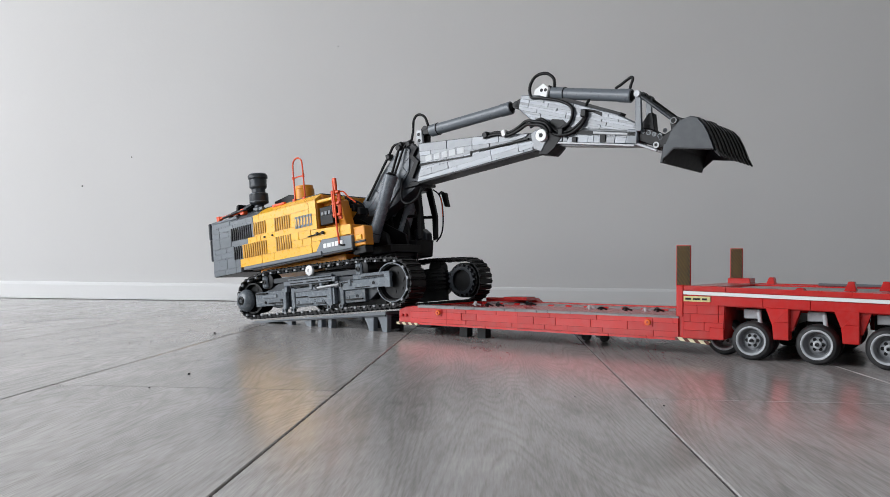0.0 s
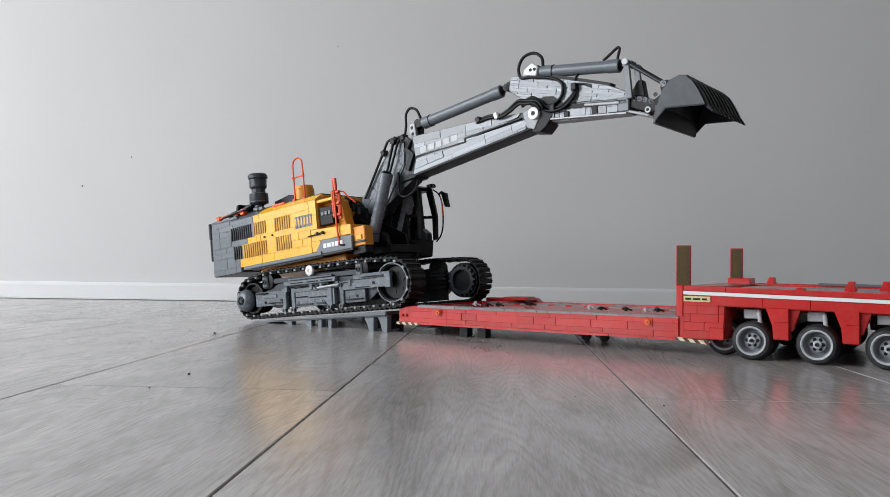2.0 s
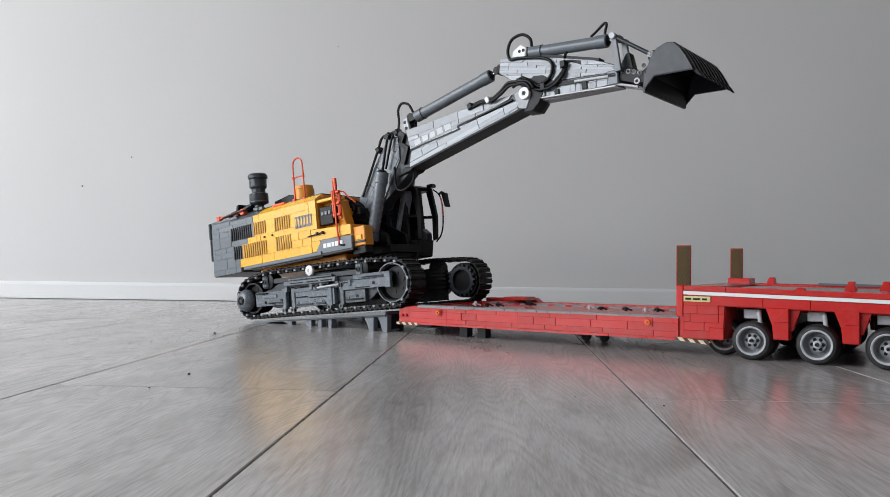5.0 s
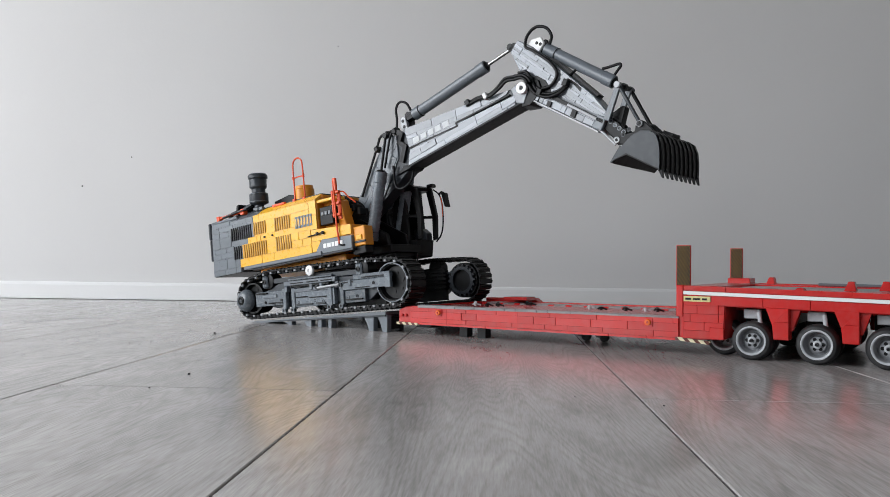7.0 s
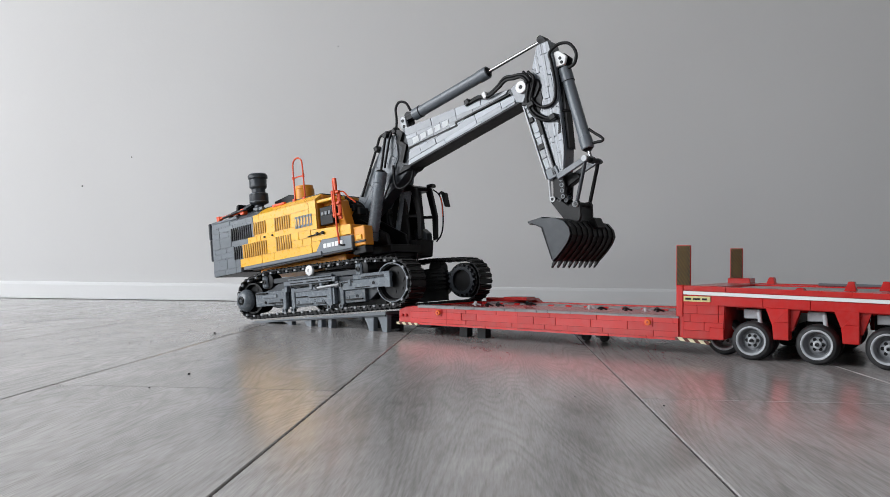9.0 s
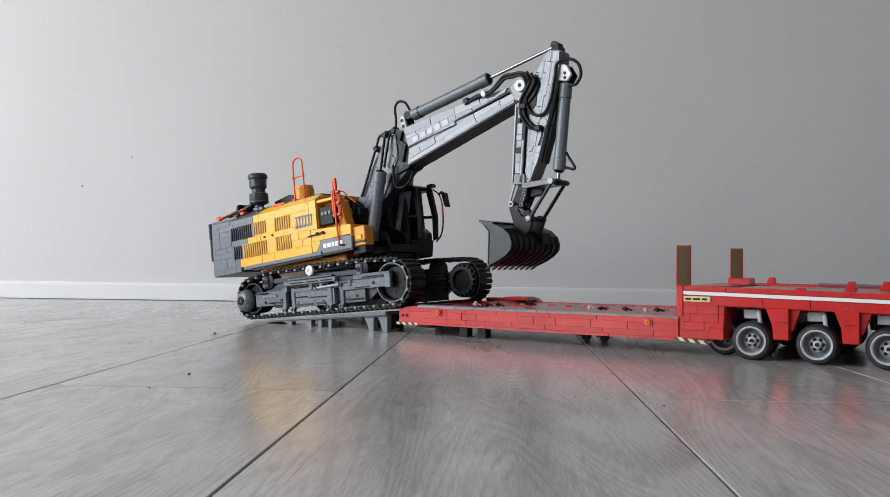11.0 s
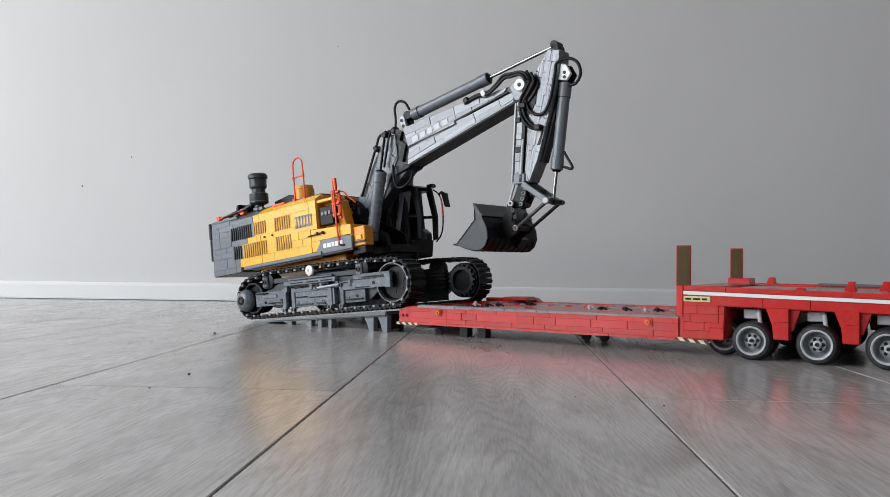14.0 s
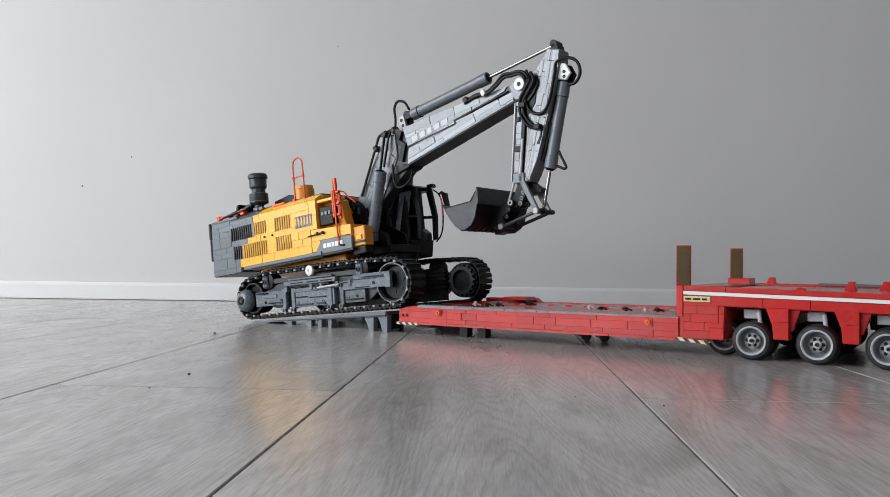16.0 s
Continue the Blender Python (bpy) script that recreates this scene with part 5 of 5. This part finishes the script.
    part("bracket_plate", prism([(-0.024, 0.0600), (0.004, 0.0530), (0.0040, 0.0690), (-0.0080, 0.0760), (-0.0220, 0.0680)], -0.003, 0.002, 0.001), BLACK, ar)
    for x in (-0.0105, -0.0040):
        part("bracket_hole", turned([(0, 0.0024), (0.0005, 0.0024)], (x, -0.018, 0.0660), (0, -1, 0), 12), BLACK, cb)

    def hose(pts, r=0.0021):
        part("hose", tube([(x, y, z) for x, y, z in pts], r, 8, 9), HOSE, ar)
    # big loop round the cylinder base, and the runs that drop over the elbow
    hose([(0.0070, -0.012, 0.0700), (0.0060, -0.014, 0.0820), (-0.0060, -0.016, 0.0900), (-0.0220, -0.018, 0.0860), (-0.0290, -0.020, 0.0710), (-0.0240, -0.022, 0.0560), (-0.0080, -0.024, 0.0540), (0.0260, -0.025, 0.0470), (0.0440, -0.025, 0.0360), (0.0420, -0.025, 0.0180), (0.0260, -0.026, 0.0080), (0.0120, -0.026, 0.0110)], 0.0023)
    hose([(-0.0150, -0.029, 0.0180), (-0.0020, -0.029, 0.0230), (0.0120, -0.028, 0.0140), (0.0240, -0.027, 0.0050), (0.0420, -0.026, 0.0050), (0.0580, -0.025, 0.0160), (0.0660, -0.024, 0.0300)], 0.0023)
    hose([(-0.0180, -0.031, 0.0120), (-0.0040, -0.031, 0.0170), (0.0100, -0.030, 0.0080), (0.0240, -0.029, 0.0000), (0.0440, -0.028, 0.0010), (0.0600, -0.027, 0.0120), (0.0660, -0.024, 0.0240)], 0.0023)
    for x, z in ((0.0640, 0.0280), (0.0300, 0.0040)):
        part("hose_clamp", box(x - 0.004, x + 0.004, -0.031, -0.018, z - 0.005, z + 0.005, 0.001), BLACK, ar)
    part("hose_stub", add_cyl(bmesh.new(), (0.062, -0.022, 0.0330), (0.084, -0.020, 0.0300), 0.0020, seg=10), BLACK, ar)
    hose([(0.0560, -0.018, 0.0300), (0.0600, -0.014, 0.0430), (0.0640, -0.010, 0.0520)], 0.0019)
    part("side_rod", add_cyl(bmesh.new(), (0.078, -AY - 0.002, 0.0015), (0.128, -AY - 0.002, -0.0025), 0.0022, seg=10), LIGHT, ar)
    return ar


arm = build_arm()
BW = 0.0660


def build_bucket():
    """Bucket in its own axes: pin at the origin, mouth towards -z, teeth at +x."""
    line = [(0.0245, -0.0265), (0.0290, -0.0060), (0.0370, 0.0120), (0.0465, 0.0222), (0.0580, 0.0258), (0.0675, 0.0238), (0.0750, 0.0158), (0.0810, 0.0046), (0.0855, -0.0060), (0.0885, -0.0148)]
    th = 0.0022
    bm = bmesh.new()
    ins = []
    for k, (x, z) in enumerate(line):
        a, b = line[max(k - 1, 0)], line[min(k + 1, len(line) - 1)]
        dx, dz = b[0] - a[0], b[1] - a[1]
        d = math.hypot(dx, dz)
        ins.append((x + dz / d * th, z - dx / d * th))
    add_prism(bm, line + ins[::-1], -BW, BW)
    bk = part("bucket", bm, BLACK, digger, "black ribbed digging bucket with short teeth")
    side = line + [(0.0860, -0.0150), (0.0400, -0.0118)]
    for y0, y1 in ((-BW - 0.0022, -BW), (BW, BW + 0.0022)):
        part("side_plate", prism(side, y0, y1, 0.0003), DARK, bk, "dark grey bucket side")
        yy = -BW - 0.0030 if y0 < 0 else BW + 0.0030
        part("side_rim", prism([(0.0860, -0.0150), (0.0862, -0.0136), (0.0395, -0.0100), (0.0300, -0.0200), (0.0270, -0.0235), (0.0405, -0.0118)], min(yy, yy * 0.97), max(yy, yy * 0.97), 0.0001), BLACK, bk)
    part("inner_lining", prism([(x + 0.0004, z - 0.0004) for x, z in ins] + [(x + 0.0008, z - 0.0012) for x, z in ins[::-1]], -BW + 0.0005, BW - 0.0005), BLACK, bk)
    # ribs on the back that run out in teeth
    n = 9
    for k in range(n):
        y = -BW + 0.002 + (2 * BW - 0.010) * k / (n - 1)
        rib = [(x - dz, z + dx) for (x, z), (dx, dz) in ((line[j], (0.0, 0.0)) for j in range(3, 10))]
        outr = []
        for j in range(3, 10):
            a, b = line[j - 1], line[min(j + 1, 9)]
            dx, dz = b[0] - a[0], b[1] - a[1]
            d = math.hypot(dx, dz)
            outr.append((line[j][0] - dz / d * 0.0015, line[j][1] + dx / d * 0.0015))
        part("rib", prism(rib + outr[::-1], y, y + 0.0062, 0.0003), BLACK, bk)
        part("tooth", prism([(0.0855, -0.0120), (0.0905, -0.0135), (0.0952, -0.0226), (0.0938, -0.0232), (0.0850, -0.0152)], y + 0.0008, y + 0.0050, 0.0004), BLACK, bk)
    # ears to the pins
    for y in (-0.026, 0.007):
        part("ear", prism([(-0.0045, -0.0035), (0.003, -0.0050), (0.034, 0.004), (0.048, 0.0215), (0.0410, 0.0290), (0.0270, 0.0345), (0.0195, 0.0345), (0.0170, 0.0270), (0.019, 0.018), (0.006, 0.010)], y, y + 0.005, 0.0010), BLACK, bk)
        for x, z in ((0.0, 0.0), (0.0055, 0.0090), (0.011, 0.018)):
            part("ear_hole", turned([(0, 0.0030), (0.0006, 0.0030), (0.0006, 0.0018), (0, 0.0016), (0, 0)], (x, y, z), (0, -1, 0), 12), DARK, bk)
    part("link_pin", add_cyl(bmesh.new(), (0.0228, -0.030, 0.0294), (0.0228, 0.016, 0.0294), 0.0034, seg=16), BLACK, bk)
    part("hinge_block", box(0.042, 0.058, 0.006, 0.030, 0.0210, 0.0315, 0.001), BLACK, bk)
    part("lip_plate", prism([(0.0230, -0.0280), (0.0260, -0.0280), (0.0295, -0.0060), (0.0275, -0.0040)], -BW - 0.0022, BW + 0.0022, 0.0003), DARK, bk)
    return bk


bucket = build_bucket()

# ---------- cylinders and links ----------
LINK, ROD = 0.0447, 0.0630


def cylinder(name, rod_name, length, r, rod_r, rod_len, y, flange, rod_mat=CHROME, mat=MID):
    """A barrel with collars and its rod; both have x along the stroke."""
    c = part(name, turned([(0, r * 1.10), (length * flange, r * 1.10), (length * flange + 0.0006, r), (length - 0.018, r), (length - 0.0175, r * 1.10), (length - 0.001, r * 1.10), (length, r * 0.95), (length, 0)], (0.012, y, 0), (1, 0, 0), 28), mat, digger, "grey hydraulic cylinder barrel")
    part("barrel_foot", prism([(-0.005, -0.004), (0.013, -0.0055), (0.013, 0.0055), (-0.005, 0.004)], y - 0.005, y + 0.005, 0.0010), BLACK, c)
    part("collar_ring", turned([(0, r * 1.13), (0.0008, r * 1.13)], (0.012 + length * flange, y, 0), (1, 0, 0), 28), BLACK, c)
    part("barrel_end", turned([(0, r * 0.9), (0.003, r * 0.55), (0.003, 0)], (0.012 + length, y, 0), (1, 0, 0), 24), BLACK, c)
    q = part(rod_name, turned([(0, rod_r), (rod_len, rod_r)], (-rod_len, y, 0), (1, 0, 0), 16), rod_mat, digger, "polished rod" if rod_mat == CHROME else "thin dark rod")
    part("rod_eye", turned([(0, rod_r * 2.1), (0.008, rod_r * 2.1)], (0, y - 0.004, 0), (0, 1, 0), 16), BLACK, q)
    return c, q


lift_n = cylinder("lift_cylinder", "lift_rod", 0.112, 0.0098, 0.0021, 0.10, -0.042, 0.12, BLACK, TRACK)
lift_f = cylinder("lift_cylinder", "lift_rod", 0.112, 0.0098, 0.0021, 0.10, 0.026, 0.12, BLACK, TRACK)
arm_c = cylinder("arm_cylinder", "arm_rod", 0.152, 0.0088, 0.0026, 0.14, -0.009, 0.09)
buck_c = cylinder("bucket_cylinder", "bucket_rod", 0.122, 0.0084, 0.0024, 0.11, -0.008, 0.16)
part("hose", tube([(0.108, -0.008, 0.009), (0.116, -0.008, 0.015), (0.128, -0.008, 0.0245), (0.1315, -0.008, 0.0225), (0.130, -0.008, 0.0150), (0.129, -0.008, 0.0080)], 0.0020, 6, 8), HOSE, buck_c[0])


def build_links():
    a = bmesh.new()
    for y in (-0.0275, 0.0060):
        add_prism(a, [(-0.004, -0.0042), (LINK + 0.001, -0.0038), (LINK + 0.001, 0.0038), (-0.004, 0.0042)], y, y + 0.0050)
    h = part("tipping_link", bevel(a, 0.0006), MID, digger, "grey tipping link")
    part("link_pin", add_cyl(bmesh.new(), (LINK, -0.0300, 0), (LINK, 0.0200, 0), 0.0033, seg=16), BLACK, h)
    part("pin_cap", turned([(0, 0.0045), (0.0025, 0.0045), (0.003, 0.0038), (0.003, 0)], (LINK, -0.0280, 0), (0, -1, 0), 18), LIGHT, h)
    r = None
    for y in (-0.0245, 0.0130):
        bm = add_cyl(bmesh.new(), (0, y, 0), (ROD, y, 0), 0.0026, seg=12)
        if r is None:
            r = part("push_rod", smooth(bm), DARK, digger, "pair of dark push rods to the bucket")
        else:
            part("second_rod", smooth(bm), BLACK, r)
        for x in (0.0, ROD):
            part("rod_eye", turned([(0, 0.0042), (0.006, 0.0042)], (x, y - 0.003, 0), (0, 1, 0), 16), DARK, r)
    part("pin_cap", turned([(0, 0.0042), (0.0025, 0.0042), (0.003, 0.0034), (0.003, 0)], (ROD, -0.0270, 0), (0, -1, 0), 18), LIGHT, r)
    return h, r


tip_link, push_rod = build_links()

# ---------- crumbs of dirt on the floor ----------
rng = random.Random(5)
for x, y, r in ((-0.2347, 0.741, 0.0013), (-0.3241, 1.1349, 0.0018), (-0.2424, 0.6627, 0.0008), (0.1654, 0.6034, 0.0008), (0.0453, 0.6519, 0.0006), (0.1044, 0.6393, 0.0006), (-0.391, 0.9992, 0.0009)):
    bm = bmesh.new()
    bmesh.ops.create_icosphere(bm, subdivisions=2, radius=r)
    for v in bm.verts:
        v.co *= rng.uniform(0.75, 1.15)
        v.co.z *= 0.7
    ob = obj("dirt_crumb", bm, DIRT_DENT)
    ob.location = (x, y, r * 0.55)
    tagged(ob, "tiny dark crumb of dirt on the floor", "crumb", "crumbs on the floor")


# ---------- small dents in the wall paint, their shade drawn as dark specks ---
for x, y, z, r in ((-0.9051, 1.998, 0.281, 0.0022), (-0.7799, 1.9896, 0.3534, 0.0018), (-0.2656, 1.9551, 0.625, 0.0014)):
    bm = bmesh.new()
    bmesh.ops.create_icosphere(bm, subdivisions=2, radius=r)
    for v in bm.verts:
        v.co *= rng.uniform(0.7, 1.15)
        v.co.y *= 0.3
    ob = obj("wall_speck", bm, DIRT_DENT)
    ob.matrix_basis = Matrix.Translation((x, y, z)) @ pose(0, 0, 0, 0, 0, -3.84)
    tagged(ob, "tiny dent in the grey wall, its shade a dark speck", "speck", "specks on the wall")

# ---------- floor: one slab with laminate boards on it ----------
def build_floor():
    fl = obj("floor", box(X_W - 0.2, X_E + 0.2, Y_S - 0.2, WALL_Y + 0.2, -0.12, -0.0085, 0), BLACK)
    fl.matrix_basis = ROOM
    tagged(fl, "grey wood-look laminate floor with long boards", "floor", kind="structure")
    w, gap = 0.2425, 0.0007
    joints = {-1: 0.652, 0: 1.58, 1: 0.645, 2: 1.25, -2: 1.12, -3: 0.30}
    k0 = math.floor((X_W + 0.1303) / w)
    rng = random.Random(2)
    for k in range(k0, math.ceil((X_E + 0.1303) / w)):
        xa = -0.1303 + k * w
        y = joints.get(k, rng.uniform(0, 1.38)) - 1.38 * 4
        while y < WALL_Y:
            ya, yb = max(y, Y_S), min(y + 1.38, WALL_Y)
            if yb - ya > 0.01:
                bm = box(xa + gap, xa + w - gap, ya + gap, yb - gap, -0.0085, 0, 0)
                top = [e for e in bm.edges if all(v.co.z > -0.001 for v in e.verts)]
                bevel(bm, 0.0006, top)
                part("board", bm, WOOD, fl)
            y += 1.38
    return fl


build_floor()


# ---------- movement ----------
def at_times(rows, t):
    return float(np.interp(t, [r[0] for r in rows], [r[1] for r in rows]))


BOOM_TURN = ((0, 11.45), (0.3, 11.6), (0.5, 11.87), (1, 13.19), (1.5, 15.40), (2, 16.48), (2.5, 17.5), (3, 18.34), (3.5, 19.15), (4, 20.0), (5, 21.4), (6, 22.25), (6.5, 22.5), (7, 22.75), (9.0, 22.95), (11.3, 23.48), (14, 23.58), (16, 23.76))
ARM_TURN = ((0, -9.56), (0.5, -9.2), (1, -8.0), (1.5, -5.75), (2, -4.75), (2.5, -3.6), (3, -2.72), (3.5, -1.6), (4, -0.6), (4.6, -0.3), (5.1, -2.2), (5.7, -9.0), (6.3, -18.9), (6.5, -22.35), (7, -31.1), (7.5, -38.65), (8, -44.7), (8.25, -52.5), (8.5, -61.9), (9, -73.1), (9.2, -76.3), (10, -89.0), (10.5, -94.8), (10.9, -96.0), (16, -96.0))
LINK_TURN = ((0, 92.6), (9.2, 93.2), (11.0, 93.3), (11.5, 92.8), (12, 86.9), (12.5, 78.9), (13, 70.6), (13.5, 63.4), (14, 55.5), (14.5, 49.0), (15, 42.6), (15.5, 35.6), (16, 27.5))
BUCKET_TURN = ((0, 0), (11.1, 0.4), (11.5, -0.2), (12, -5.2), (12.5, -13.1), (13, -22), (13.5, -30.2), (14, -40.4), (14.5, -49), (15, -57.2), (15.5, -66.8), (16, -77.4))
ARM_PIN = Vector((0.1687, -0.0223))
BUCKET_LUG = Vector((0.0228, 0.0294))
LINK_FOOT = Vector((0.1438, 0.0008))
ROD_LUG = Vector((-0.0523, 0.0493))
CYL_LUG = Vector((-0.0078, 0.0638))
BOOM_LUG = Vector(on_boom(0.1640, 0.2700))
LIFT_LUG = Vector(on_boom(0.1330, 0.2480))
LIFT_FOOT = Vector((0.0535, 0.0995))


def turn2(a, v):
    c, s = math.cos(radians(a)), math.sin(radians(a))
    return Vector((v.x * c - v.y * s, v.x * s + v.y * c))


def plane_pose(p, a):
    return UPPER @ pose(p.x, 0, p.y, 0, -a, 0)


def aim(p, q):
    return math.degrees(math.atan2(q.y - p.y, q.x - p.x))


def state(t):
    """Poses of all moving parts at a time."""
    b, a, l = at_times(BOOM_TURN, t), at_times(ARM_TURN, t), at_times(LINK_TURN, t)
    piv = Vector(PIVOT)
    el = piv + turn2(b, Vector((ELBOW, 0)))
    on_arm = lambda v: el + turn2(a, v)
    pin = on_arm(ARM_PIN)
    lf = on_arm(LINK_FOOT)
    lt = lf + turn2(a + l, Vector((LINK, 0)))
    bk = a + at_times(BUCKET_TURN, t)
    bp = pin + turn2(bk, BUCKET_LUG)
    bb, rl = piv + turn2(b, BOOM_LUG), on_arm(ROD_LUG)
    cl = on_arm(CYL_LUG)
    lu = piv + turn2(b, LIFT_LUG)
    return ((boom, plane_pose(piv, b)), (arm, plane_pose(el, a - 1.44)), (bucket, plane_pose(pin, bk)),
            (tip_link, plane_pose(lf, a + l)), (push_rod, plane_pose(lt, aim(lt, bp))),
            (arm_c[0], plane_pose(bb, aim(bb, rl))), (arm_c[1], plane_pose(rl, aim(bb, rl))),
            (buck_c[0], plane_pose(cl, aim(cl, lt))), (buck_c[1], plane_pose(lt, aim(cl, lt))),
            (lift_n[0], plane_pose(LIFT_FOOT, aim(LIFT_FOOT, lu))), (lift_n[1], plane_pose(lu, aim(LIFT_FOOT, lu))),
            (lift_f[0], plane_pose(LIFT_FOOT, aim(LIFT_FOOT, lu))), (lift_f[1], plane_pose(lu, aim(LIFT_FOOT, lu))))


def motions():
    rows = {}
    for k in range(65):
        t = k * 0.25
        for ob, m in state(t):
            rows.setdefault(ob, []).append((t, m))
    for ob, r in rows.items():
        walk(ob, r)


motions()
